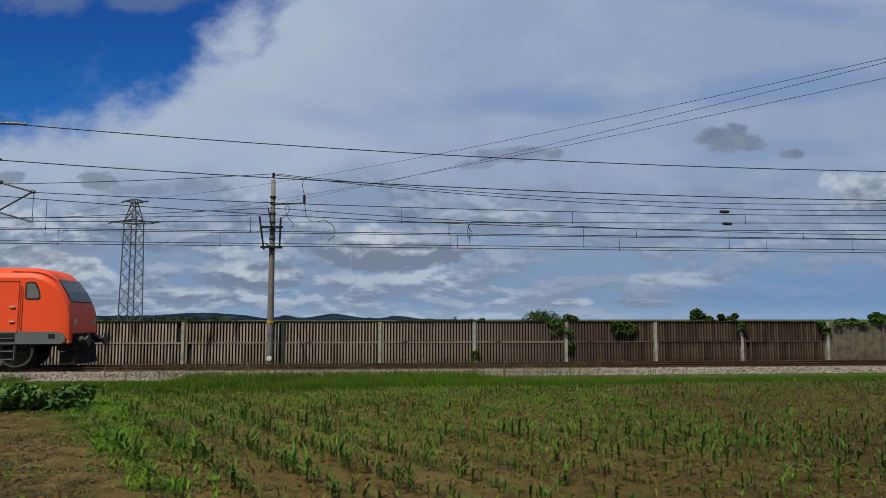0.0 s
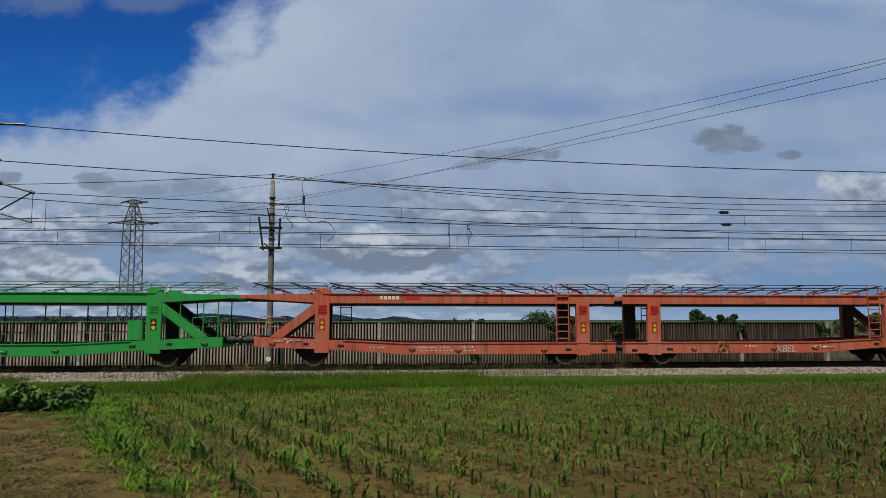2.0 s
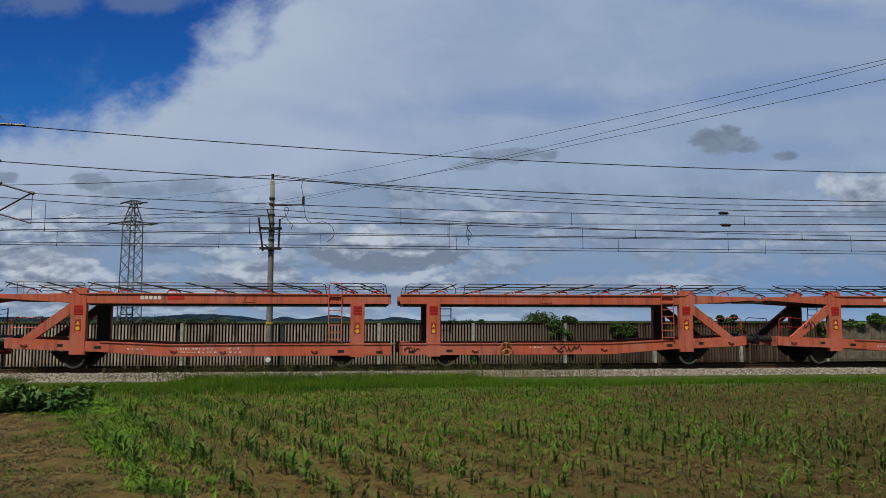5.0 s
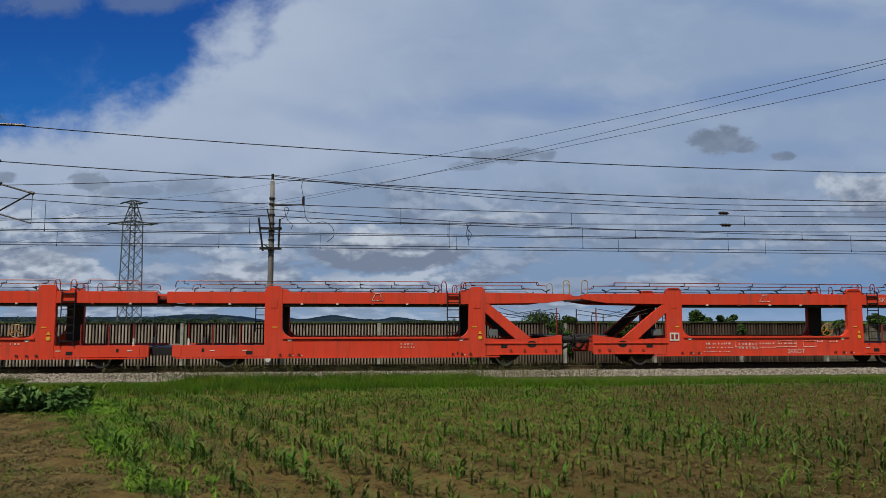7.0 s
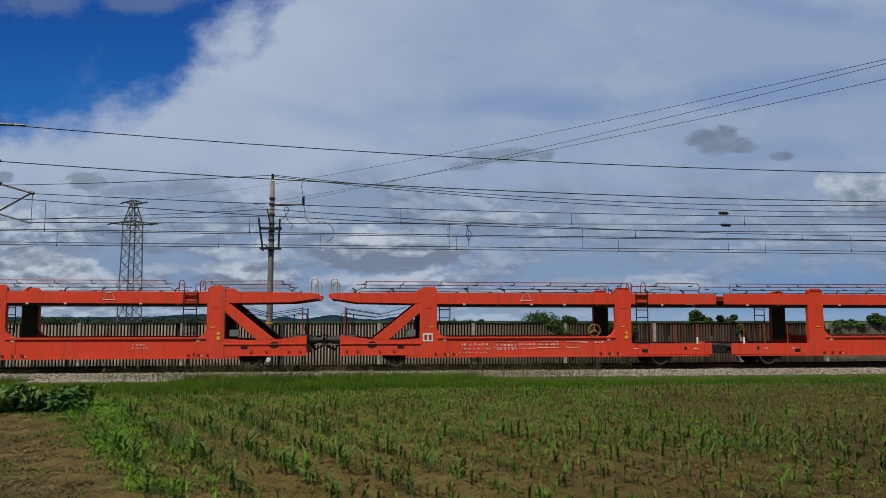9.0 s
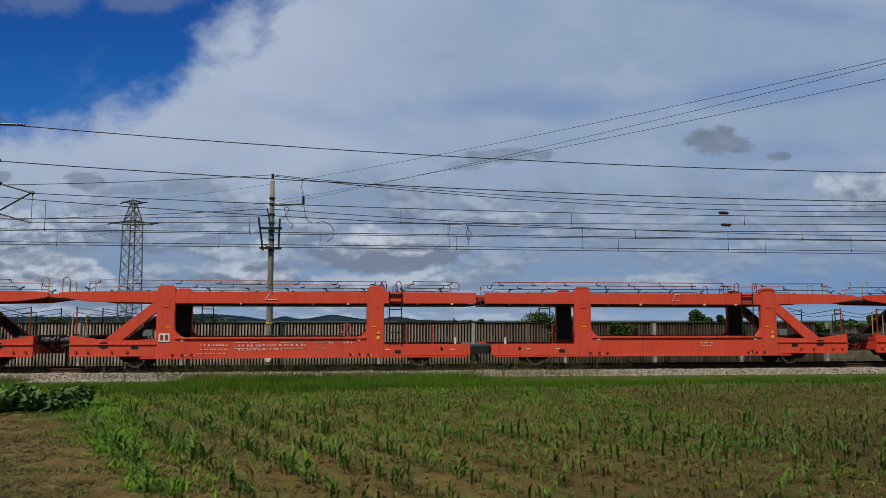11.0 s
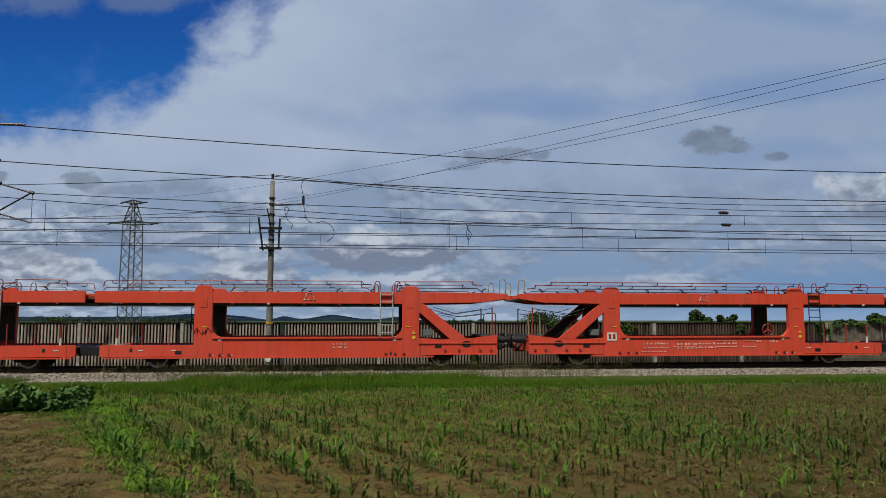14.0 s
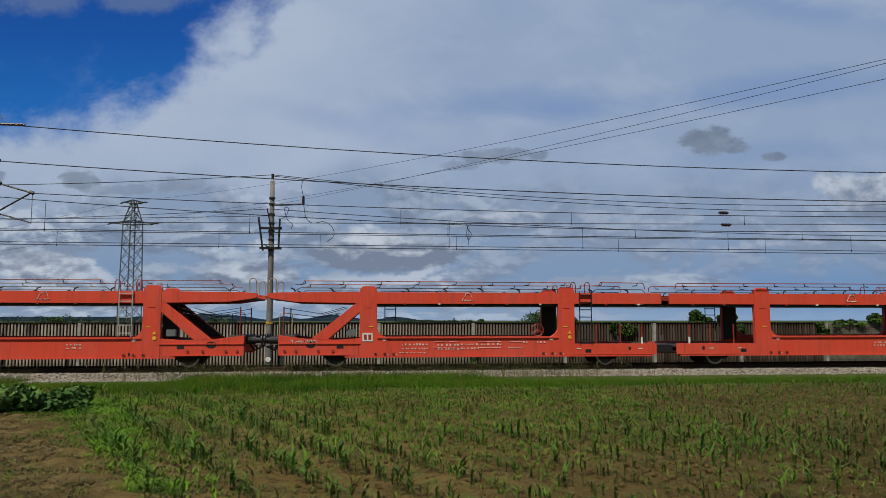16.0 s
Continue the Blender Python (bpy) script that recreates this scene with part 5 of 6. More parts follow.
def build_red(seed, coat):
    """Double-deck car carrier in two coupled halves with a deep side trough."""
    rnd = random.Random(seed)
    root = tagged(new("car_carrier_wagon"), RED_LABEL, "railway wagon", group="freight train wagons")
    C1, C2, E, LE = 12.0, 4.14, 15.88, 15.42
    W = 1.49
    for h in (-1, 1):          # the two halves along the train
        X = lambda x: h * x
        for s in (-1, 1):      # the two sides
            y0, y1 = sorted((s * W, s * (W - 0.10)))
            yc0, yc1 = sorted((s * (W + 0.012), s * (W - 0.2)))
            # deep trough side between the columns, with a flange along its top
            part("side_trough", slab(B(), [(X(C2 - 0.1), 0.38), (X(C1 + 0.3), 0.38), (X(C1 + 0.3), 1.12), (X(C2 - 0.1), 1.12)], y0, y1), coat, root)
            part("trough_flange", box(B(), *sorted((X(C2 + 0.35), X(C1 - 0.35))), *sorted((s * (W - 0.14), s * (W + 0.05))), 1.06, 1.135), coat, root, bevel=0.01)
            part("bottom_flange", box(B(), *sorted((X(0.55), X(C1 + 0.9))), *sorted((s * (W - 0.14), s * (W + 0.03))), 0.335, 0.385), coat, root)
            # low side towards the joint
            part("low_side", slab(B(), [(X(0.42), 0.40), (X(C2 - 0.09), 0.40), (X(C2 - 0.09), 0.84), (X(0.42), 0.84)], y0, y1), coat, root, bevel=0.01)
            # end sill, dipping and rising towards the buffers
            part("end_sill", slab(B(), [(X(C1 + 0.29), 0.40), (X(LE), 0.46), (X(LE), 1.20), (X(LE - 0.35), 1.15), (X(LE - 1.1), 1.06), (X(C1 + 1.75), 1.04), (X(C1 + 1.2), 1.02), (X(C1 + 0.29), 1.08)], y0, y1), coat, root, bevel=0.01)
            # columns, wide at the foot, with rounded gussets towards the trough
            for c, inner in ((C1, -1), (C2, 1)):
                g = [(c + inner * (0.33 + 0.42 * (1 - math.sin(a))), 1.12 + 0.42 * (1 - math.cos(a))) for a in [k * math.pi / 12 for k in range(7)]]
                pts = [(c - inner * 0.34, 0.36), (c + inner * 0.75, 0.36), (c + inner * 0.75, 1.12)] + g[1:] + [(c + inner * 0.33, 2.4), (c + inner * 0.33, 2.95), (c + inner * 0.22, 3.09), (c - inner * 0.22, 3.09), (c - inner * 0.34, 2.95)]
                part("column", slab(B(), [(X(a), b) for a, b in pts], yc0, yc1), coat, root, bevel=0.015)
                if s < 0 and rnd.random() < 0.75:
                    part("column_plate", box(B(), *sorted((X(c - 0.14), X(c + 0.14))), -W - 0.024, -W - 0.01, 2.25, 2.62), coat, root, bevel=0.004)
            # diagonal
            part("diagonal", slab(B(), [(X(C1 + 0.25), 2.62), (X(C1 + 0.25), 2.15), (X(C1 + 1.55), 1.02), (X(C1 + 2.2), 1.05)], *sorted((s * (W - 0.004), s * (W - 0.16)))), coat, root, bevel=0.012)
            # upper beam
            part("upper_beam", slab(B(), [(X(0.17), 2.42), (X(C1 - 0.3), 2.40), (X(C1 - 0.3), 2.86), (X(0.17), 2.86)], y0, y1), coat, root, bevel=0.012)
            part("upper_end_beam", slab(B(), [(X(C1 + 0.33), 2.42), (X(E - 1.1), 2.46), (X(E - 0.12), 2.6), (X(E), 2.66), (X(E), 2.80), (X(E - 0.5), 2.84), (X(C1 + 0.33), 2.87)], y0, y1), coat, root, bevel=0.012)
            for x in np.arange(1.1, C1 - 0.4, 1.35):
                if abs(x - C2) > 0.5:
                    part("lashing_lug", box(B(), *sorted((X(x), X(x + 0.09))), *sorted((s * (W - 0.02), s * (W + 0.03))), 2.37, 2.43), M_MARK if rnd.random() < 0.4 else M_RED_DARK, root)
            # guard rail above the upper deck: thin top rail, low second rail, bent stays
            for x0, x1 in (((0.45, C1 - 1.54), (C1 - 0.53, E - 1.05)) if h > 0 else ((0.84, C2 - 1.1), (C2 - 0.3, E - 1.05))):
                yy = s * (W - 0.08)
                b = tube(B(), [(X(x0), yy, 3.02), (X(x0 + 0.02), yy, 3.2), (X(x0 + 0.1), yy, 3.27), (X(x1 - 0.35), yy, 3.29), (X(x1 - 0.3), yy, 3.17), (X(x1), yy, 3.15)], 0.019, 6)
                part("top_rail", b, M_RED_DARK, root, "thin guard rail")
                b = tube(B(), [(X(x0), yy, 2.88), (X(x0 + 0.1), yy, 3.0), (X(x1 - 0.2), yy, 3.02), (X(x1), yy, 2.9)], 0.017, 6)
                part("low_rail", b, M_BLACK, root)
                n = max(2, int((x1 - x0) / 1.25))
                for k in range(n):
                    x = x0 + 0.3 + (x1 - x0 - 0.7) * k / max(1, n - 1)
                    b = tube(B(), [(X(x), yy, 3.28), (X(x + 0.02), yy, 3.17), (X(x + 0.2), yy, 3.15)], 0.02, 5)
                    part("rail_stay", b, M_BLACK, root)
                    b = tube(B(), [(X(x + 0.4), yy, 2.86), (X(x + 0.42), yy, 2.95), (X(x + 0.55), yy, 3.01)], 0.03, 5)
                    part("rail_foot", b, M_BLACK, root)
            part("sill_ledge", box(B(), *sorted((X(C1 + 0.3), X(LE - 0.02))), *sorted((s * (W - 0.1), s * (W + 0.035))), 0.86, 0.895), coat, root)
            part("sill_foot", box(B(), *sorted((X(C1 + 0.9), X(LE - 0.02))), *sorted((s * (W - 0.1), s * (W + 0.03))), 0.43, 0.47), coat, root)
            for x in ((C1 - 1.4, C1 - 0.62) if h > 0 else (C2 - 1.0, C2 - 0.42)):
                b = tube(B(), [(X(x), s * 1.40, 2.84), (X(x), s * 1.40, 3.2), (X(x + 0.05), s * 1.40, 3.29), (X(x + 0.15), s * 1.40, 3.29), (X(x + 0.2), s * 1.40, 3.2), (X(x + 0.2), s * 1.40, 2.84)], 0.02, 6)
                part("ladder_hoop", b, M_RED_DARK, root)
            # black plates on the inner faces of columns and diagonal paint in their shade
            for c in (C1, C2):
                part("column_shade", box(B(), *sorted((X(c - 0.30), X(c + 0.30))), *sorted((s * (W - 0.206), s * (W - 0.215))), 0.95, 2.40), M_BLACK, root, "black plate standing in for shade on the inner column face")
            part("diagonal_shade", slab(B(), [(X(C1 + 0.30), 2.54), (X(C1 + 0.30), 2.22), (X(C1 + 1.60), 1.09), (X(C1 + 2.05), 1.11)], *sorted((s * (W - 0.166), s * (W - 0.175)))), M_BLACK, root)
            # hoop at the deck end, posts along the low deck
            b = B()
            tube(b, [(X(E - 0.32), s * 1.35, 2.84), (X(E - 0.33), s * 1.35, 3.3), (X(E - 0.26), s * 1.35, 3.38), (X(E - 0.14), s * 1.35, 3.38), (X(E - 0.08), s * 1.35, 3.3), (X(E - 0.07), s * 1.35, 2.82)], 0.02, 6)
            part("end_hoop", b, M_HOOP, root, "worn yellow hoop handrail")
            for x in (1.0, 1.9, 2.9):
                part("stanchion", tube(B(), [(X(x), s * 1.4, 0.84), (X(x), s * 1.4, 1.62)], 0.03, 6), M_RED_DARK, root)
            part("end_post", tube(B(), [(X(LE - 0.18), s * 1.38, 1.15), (X(LE - 0.18), s * 1.38, 2.28)], 0.025, 6), M_RED_DARK, root)
            part("guy_cable", tube(B(), [(X(LE - 0.18), s * 1.38, 2.24), (X(LE - 1.6), s * 1.38, 2.02), (X(C1 + 0.9), s * 1.38, 2.28)], 0.012, 4), M_BLACK, root)
            part("guy_cable", tube(B(), [(X(LE - 0.18), s * 1.38, 2.05), (X(LE - 1.4), s * 1.38, 1.9), (X(C1 + 1.1), s * 1.38, 2.05)], 0.012, 4), M_BLACK, root)
            # oval openings and hand holds
            if s < 0:
                for x, z, w in ((C1 + 0.95, 0.82, 0.26), (C2 - 1.0, 0.62, 0.24), (C1 - 0.8, 0.56, 0.24) if h > 0 else (C1 + 0.95, 0.82, 0.26), (1.5, 0.72, 0.1)):
                    part("step_opening", box(B(), *sorted((X(x), X(x + w))), -W - 0.006, -W + 0.02, z - 0.13, z), M_BLACK, root)
                ov = tube(B(), [(X(C1 + 2.2), -W - 0.006, 0.84), (X(C1 + 2.2), -W + 0.02, 0.84)], 0.13, 14)
                bmesh.ops.scale(ov, vec=(1.5, 1, 1), verts=ov.verts, space=Matrix.Translation((-X(C1 + 2.2), 0, 0)))
                part("oval_opening", ov, M_BLACK, root)
        # decks
        # black box below the deck stands in for the shaded underside
        part("underdeck_shade", box(B(), *sorted((X(0.22), X(C1 - 0.32))), -1.30, 1.30, 2.335, 2.41), M_BLACK, root)
        part("upper_deck", box(B(), *sorted((X(0.45), X(E - 0.1))), -1.38, 1.38, 2.58, 2.64), M_DECK, root)
        part("lower_deck", box(B(), *sorted((X(0.45), X(C2))), -1.38, 1.38, 0.70, 0.78), M_DECK, root)
        part("trough_floor", box(B(), *sorted((X(C2), X(C1 + 0.3))), -1.38, 1.38, 0.40, 0.48), M_DECK, root)
        part("end_deck", box(B(), *sorted((X(C1 + 0.3), X(LE))), -1.38, 1.38, 0.90, 0.98), M_DECK, root)
        part("end_wall", box(B(), *sorted((X(LE - 0.06), X(LE))), -1.38, 1.38, 0.55, 1.18), coat, root)
        buffer_pair(root, X(LE), h, 1.0, 0.875, 0.60)
        part("coupling", tube(B(), [(X(LE), 0, 0.95), (X(LE + 0.6), 0, 0.9)], 0.06, 8), M_BLACK, root)
        hoses = B()
        for y in (-0.6, -0.35, 0.4):
            tube(hoses, [(X(LE), y, 0.95), (X(LE + 0.25), y, 0.6), (X(LE + 0.55), y, 0.75)], 0.035, 6)
        part("hoses", hoses, M_BLACK, root)
        b = B()
        tube(b, [(X(LE - 0.5), -1.3, 1.15), (X(LE - 0.5), -1.3, 2.0), (X(LE - 0.35), -1.3, 2.05), (X(LE - 0.06), -1.3, 2.05), (X(LE - 0.02), -1.3, 1.95), (X(LE - 0.02), -1.3, 1.15)], 0.02, 6)
        part("platform_rail", b, M_HOOP if rnd.random() < 0.5 else M_BLACK, root)
        # wheels and their guards
        for x in (C1 + 1.25, 2.35):
            wheelset(root, X(x), 0.40).location.z -= RIDE
            sp = B()
            for y in (-1.05, 1.05):
                box(sp, X(x) - 0.18, X(x) + 0.18, y - 0.12, y + 0.12, 0.26, 0.52)
                for k in range(4):
                    tube(sp, [(X(x) - 0.62 + 0.05 * k, y, 0.58 - 0.02 * k), (X(x), y, 0.5 - 0.04 * k), (X(x) + 0.62 - 0.05 * k, y, 0.58 - 0.02 * k)], 0.03, 4)
            part("spring_and_axlebox", sp, M_DARK, root)
            for y in (-1.12, 1.12):
                part("axle_guard", slab(B(), [(X(x) - 0.75, 0.62), (X(x) - 0.3, 0.2), (X(x) + 0.3, 0.2), (X(x) + 0.75, 0.62)], y - 0.04, y + 0.04), M_DARK, root)
            g = B()
            for k in range(3):
                box(g, X(x) - 0.5 + 0.4 * k, X(x) - 0.3 + 0.4 * k, -0.9, 0.9, 0.3, 0.42)
            part("brake_gear", g, M_DARK, root)
    # joint between the halves
    part("joint_bellows", box(B(), -0.42, 0.42, -1.1, 1.1, 0.45, 0.76), M_BLACK, root, bevel=0.03)
    for y in (-1.2, 1.2):
        part("upper_joint", slab(B(), [(-0.42, 2.56), (0.42, 2.56), (0.42, 2.64), (0.1, 2.68), (-0.1, 2.70), (-0.42, 2.72)], y - 0.14, y + 0.14), M_RED_DARK, root, "dark red upper deck hinge", bevel=0.01)
    for h in (-1, 1):
        part("switch_box", box(B(), *sorted((h * (C1 + 0.50), h * (C1 + 0.86))), -1.36, -1.12, 1.16, 1.42), M_GREY, root, "small grey switch box", bevel=0.015)
        for y in (-1.40, 1.40):
            part("post_sleeve", tube(B(), [(h * 1.0, y, 0.84), (h * 1.0, y, 1.10)], 0.042, 8), M_WHITE, root, "white post sleeve")
        for x in (C1 + 1.35, C1 + 1.9, C1 + 2.75, LE - 0.25):
            part("lashing_eye", tube(B(), [(h * x, -W - 0.03, 0.60), (h * x, -W + 0.01, 0.60)], 0.055, 10), M_RED_DARK, root)
        for x in (C1 + 0.38, 0.75):
            part("side_seam", box(B(), h * x - 0.008, h * x + 0.008, -W - 0.005, -W + 0.01, 0.46, 0.80), M_RED_DARK, root)
        part("rail_platform", slab(B(), [(h * (LE - 0.62), 1.14), (h * (LE + 0.02), 1.14), (h * (LE + 0.02), 1.19), (h * (LE - 0.62), 1.19)], -1.36, 1.36), M_DECK, root)
    # ladders, handwheel
    lad = M_BLACK if rnd.random() < 0.3 else M_LADDER
    ladder(root, -C2 + 0.78, -1.535, 0.86, 2.92, lad, 0.48)
    ladder(root, C1 - 0.94, -1.555, 1.14, 2.92, lad, 0.48)
    ladder(root, -C1 + 0.95, 1.40, 1.7, 2.42, M_BLACK)
    ladder(root, C2 - 0.85, 1.40, 1.3, 2.42, M_BLACK)
    handwheel(root, -C2 - 1.12, -1.25, 1.38, M_WHEEL_Y if rnd.random() < 0.6 else M_RED_DARK)
    yb = -W - 0.012
    hook_sign(root, -8.1, yb, 2.55, M_WHITE)
    hook_sign(root, 8.1, yb, 2.55, M_WHITE)
    square_emblem(root, -C1 - 0.03, yb - 0.012, 1.12)
    for x, z, a, b2 in ((-C1 + 1.3, 0.80, 1.1, 1), (-C1 + 2.7, 0.78, 0.8, 2), (-C1 + 3.6, 0.80, 0.7, 3), (-C1 + 4.4, 0.8, 0.3, 4), (-C1 + 4.85, 0.8, 0.35, 5), (-C1 + 6.1, 0.88, 0.2, 6), (-C2 - 1.2, 0.88, 0.3, 7)):
        bars(root, x, x + a, yb, z, z + 0.09, seed * 10 + b2, M_MARK)
        if b2 < 4:
            bars(root, x, x + a, yb, z - 0.15, z - 0.08, seed * 10 + b2 + 50, M_MARK)
    for x, w in ((-C1 + 2.55, 0.5), (-C1 + 3.15, 0.3), (-C1 + 4.3, 0.9), (-C1 + 5.5, 0.55)):
        b = tube(B(), [(x, yb, 0.70), (x + w, yb, 0.70), (x + w, yb, 0.93), (x, yb, 0.93), (x, yb, 0.70)], 0.007, 4)
        part("data_frame", b, M_MARK, root)
    bars(root, -C1 + 1.2, -C1 + 2.3, yb, 0.5, 0.55, seed, M_MARK)
    bars(root, 9.0, 9.5, yb, 0.72, 0.78, seed + 5, M_MARK)
    bars(root, 9.0, 9.5, yb, 0.84, 0.9, seed + 6, M_MARK)
    for x in (-C1 + 0.62, -C2 - 0.62, C2 + 0.62, C1 - 0.62):
        part("round_mark", tube(B(), [(x, yb - 0.008, 1.06), (x, yb, 1.06)], 0.085, 12), M_WHITE, root, "white round mark")
        for k in (-0.34, 0.02, 0.36):
            eye = part("lashing_eye", tube(B(), [(x + k, yb - 0.03, 0.47), (x + k, yb + 0.01, 0.47)], 0.062, 10), M_RED_DARK, root, "dark red lashing eye")
            part("eye_hole", tube(B(), [(x + k, yb - 0.034, 0.47), (x + k, yb - 0.028, 0.47)], 0.03, 8), M_BLACK, eye)
            if rnd.random() < 0.5:
                part("chip", box(B(), x + k + 0.09, x + k + 0.14, yb - 0.003, yb + 0.003, 0.42, 0.46), M_MARK, root, "pale worn chip")
    column_signs(root, -C2 + 0.12, yb - 0.014, 1.24)
    column_signs(root, C1 + 0.12, yb - 0.014, 1.24)
    for x in (-C1 + 0.1, -C2 - 0.05, C2 + 0.05, C1 - 0.1):
        part("yellow_mark", box(B(), x - 0.09, x + 0.09, yb - 0.012, yb - 0.004, 1.50, 1.535), M_YELLOW, root)
    for x in (-1.2, -C2 + 0.4, 1.8, 3.0):
        part("yellow_mark", box(B(), x, x + 0.18, yb - 0.001, yb + 0.004, 0.63, 0.66), M_WHITE, root)
    return root


M_LADDER = plain("pale_ladder_steel", (0.42, 0.44, 0.46), 0.5)
RED_LABEL = "clean red double-deck car carrier wagon, empty, on the near track"
M_RED_DARK = plain("dark_red_steel", (0.30, 0.035, 0.02), 0.5)
M_HOOP = plain("worn_yellow", (0.42, 0.33, 0.16), 0.6)
M_WHEEL_Y = plain("ochre", (0.34, 0.18, 0.035), 0.5)


def build_old(seed, mat, green=False):
    """Older double-deck car carrier in two halves: sagging side sills, light columns, end ramps."""
    rnd = random.Random(seed)
    root = tagged(new("car_carrier_wagon"), GREEN_LABEL if green else ORANGE_LABEL, "railway wagon", group="freight train wagons")
    C1, C2, E, LE, W = 11.8, 1.48, 14.93, 14.35, 1.49
    dark = M_GREEN if green else M_RAILRED
    for h in (-1, 1):
        X = lambda x: h * x
        for s in (-1, 1):
            ys = sorted((s * W, s * (W - 0.12)))
            part("side_sill", slab(B(), [(X(0.15), 0.42), (X(8.6), 0.42), (X(11.0), 0.60), (X(LE - 0.4), 0.72), (X(LE), 0.76), (X(LE), 1.12), (X(LE - 0.8), 1.10), (X(11.0), 0.98), (X(8.6), 0.86), (X(0.15), 0.86)], *ys), mat, root, bevel=0.012)
            part("sill_flange", slab(B(), [(X(0.15), 0.84), (X(8.6), 0.84), (X(11.0), 0.96), (X(11.0), 1.0), (X(8.6), 0.885), (X(0.15), 0.885)], *sorted((s * (W + 0.03), s * (W - 0.14)))), mat, root)
            part("upper_beam", slab(B(), [(X(0.18), 2.40), (X(C1), 2.40), (X(E - 1.2), 2.52), (X(E), 2.60), (X(E), 2.72), (X(E - 1.2), 2.74), (X(C1), 2.80), (X(0.18), 2.78)], *ys), mat, root, bevel=0.012)
            part("beam_flange", box(B(), *sorted((X(0.18), X(C1))), *sorted((s * (W + 0.04), s * (W - 0.1))), 2.76, 2.80), mat, root)
            yc = sorted((s * (W + 0.014), s * (W - 0.22)))
            part("end_column", slab(B(), [(X(C1 - 0.28), 0.5), (X(C1 + 0.28), 0.5), (X(C1 + 0.28), 2.9), (X(C1 + 0.2), 2.99), (X(C1 - 0.2), 2.99), (X(C1 - 0.28), 2.9)], *yc), mat, root, bevel=0.015)
            part("inner_column", slab(B(), [(X(C2 - 0.27), 0.36), (X(C2 + 0.27), 0.36), (X(C2 + 0.27), 2.42), (X(C2 - 0.27), 2.42)], *yc), mat, root, bevel=0.015)
            part("diagonal", slab(B(), [(X(C1 + 0.25), 2.48), (X(C1 + 0.25), 2.02), (X(C1 + 1.5), 1.08), (X(C1 + 2.0), 1.1)], *sorted((s * (W - 0.003), s * (W - 0.14)))), mat, root, bevel=0.012)
            # shade on the inner faces, put in as thin black plates
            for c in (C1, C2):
                part("column_shade", box(B(), *sorted((X(c - 0.24), X(c + 0.24))), *sorted((s * (W - 0.226), s * (W - 0.235))), 0.95, 2.40), M_BLACK, root, "black plate standing in for shade on the inner column face")
            part("diagonal_shade", slab(B(), [(X(C1 + 0.30), 2.40), (X(C1 + 0.30), 2.08), (X(C1 + 1.54), 1.13), (X(C1 + 1.9), 1.14)], *sorted((s * (W - 0.146), s * (W - 0.155)))), M_BLACK, root)
            if s < 0:
                for c in (C1, C2):
                    pl = B()
                    for k in range(6):
                        box(pl, *sorted((X(c - 0.16), X(c + 0.16))), -W - 0.028, -W - 0.012, 2.0 + k * 0.06, 2.035 + k * 0.06)
                    part("louvre_plate", pl, dark if not green else mat, root)
                for c, z in ((C2, 1.27), (C1, 1.39)):
                    part("sign_plate", box(B(), *sorted((X(c) - 0.11, X(c) + 0.11)), -W - 0.02, -W - 0.012, z, z + 0.42), M_RED_DARK if not green else M_BLACK, root)
                column_signs(root, X(C2), -W - 0.022, 1.5)
                column_signs(root, X(C1), -W - 0.022, 1.62)
                for x, z, w in ((C2 + 0.5, 0.64, 0.24), (C1 - 0.85, 0.82, 0.24), (C1 + 0.5, 0.9, 0.2), (0.5, 0.6, 0.24)):
                    part("step_opening", box(B(), *sorted((X(x), X(x + w))), -W - 0.006, -W + 0.02, z - 0.1, z), M_BLACK, root)
                for x, z in ((C2 + 1.5, 0.62), (6.4, 0.62), (8.2, 0.66), (LE - 0.8, 0.9)):
                    part("lashing_ring", tube(B(), [(X(x), -W - 0.03, z), (X(x + 0.14), -W - 0.04, z - 0.05), (X(x + 0.25), -W - 0.03, z)], 0.02, 5), M_RED_DARK if not green else M_BLACK, root)
            # zigzag guard rail with red brackets
            yy = s * (W - 0.06)
            for x0, x1 in ((0.35, C2 + 0.9), (C2 + 1.2, C1 - 0.3), (C1 - 0.2, E - 0.5)):
                b = B()
                tube(b, [(X(x0), yy, 2.8), (X(x0 + 0.05), yy, 3.14), (X(x0 + 0.2), yy, 3.2), (X(x1 - 0.2), yy, 3.2), (X(x1), yy, 3.0)], 0.018, 6)
                part("top_rail", b, mat if green else M_BLACK, root, "thin guard rail")
                for z in (2.99, 3.09):
                    part("guard_wire", tube(B(), [(X(x0 + 0.05), yy, z), (X(x1 - 0.1), yy, z)], 0.009, 4), M_BLACK, root)
                n = max(2, int((x1 - x0) / 1.55))
                for k in range(n):
                    x = x0 + (x1 - x0) * (k + 0.1) / n
                    w = (x1 - x0) / n
                    b = B()
                    tube(b, [(X(x), yy, 2.82), (X(x + 0.12), yy, 2.9), (X(x + w * 0.8), yy - s * 0.05, 3.15), (X(x + w * 0.92), yy, 3.2)], 0.016 if green else 0.024, 5)
                    part("rail_stay", b, M_BLACK, root)
                    b = B()
                    tube(b, [(X(x + 0.1), s * (W + 0.01), 2.78), (X(x + 0.2), s * (W + 0.01), 2.9), (X(x + 0.42), s * (W + 0.01), 2.9), (X(x + 0.5), s * (W + 0.01), 2.78)], 0.022, 5)
                    part("bracket", b, dark, root)
            # end platform rails
            b = B()
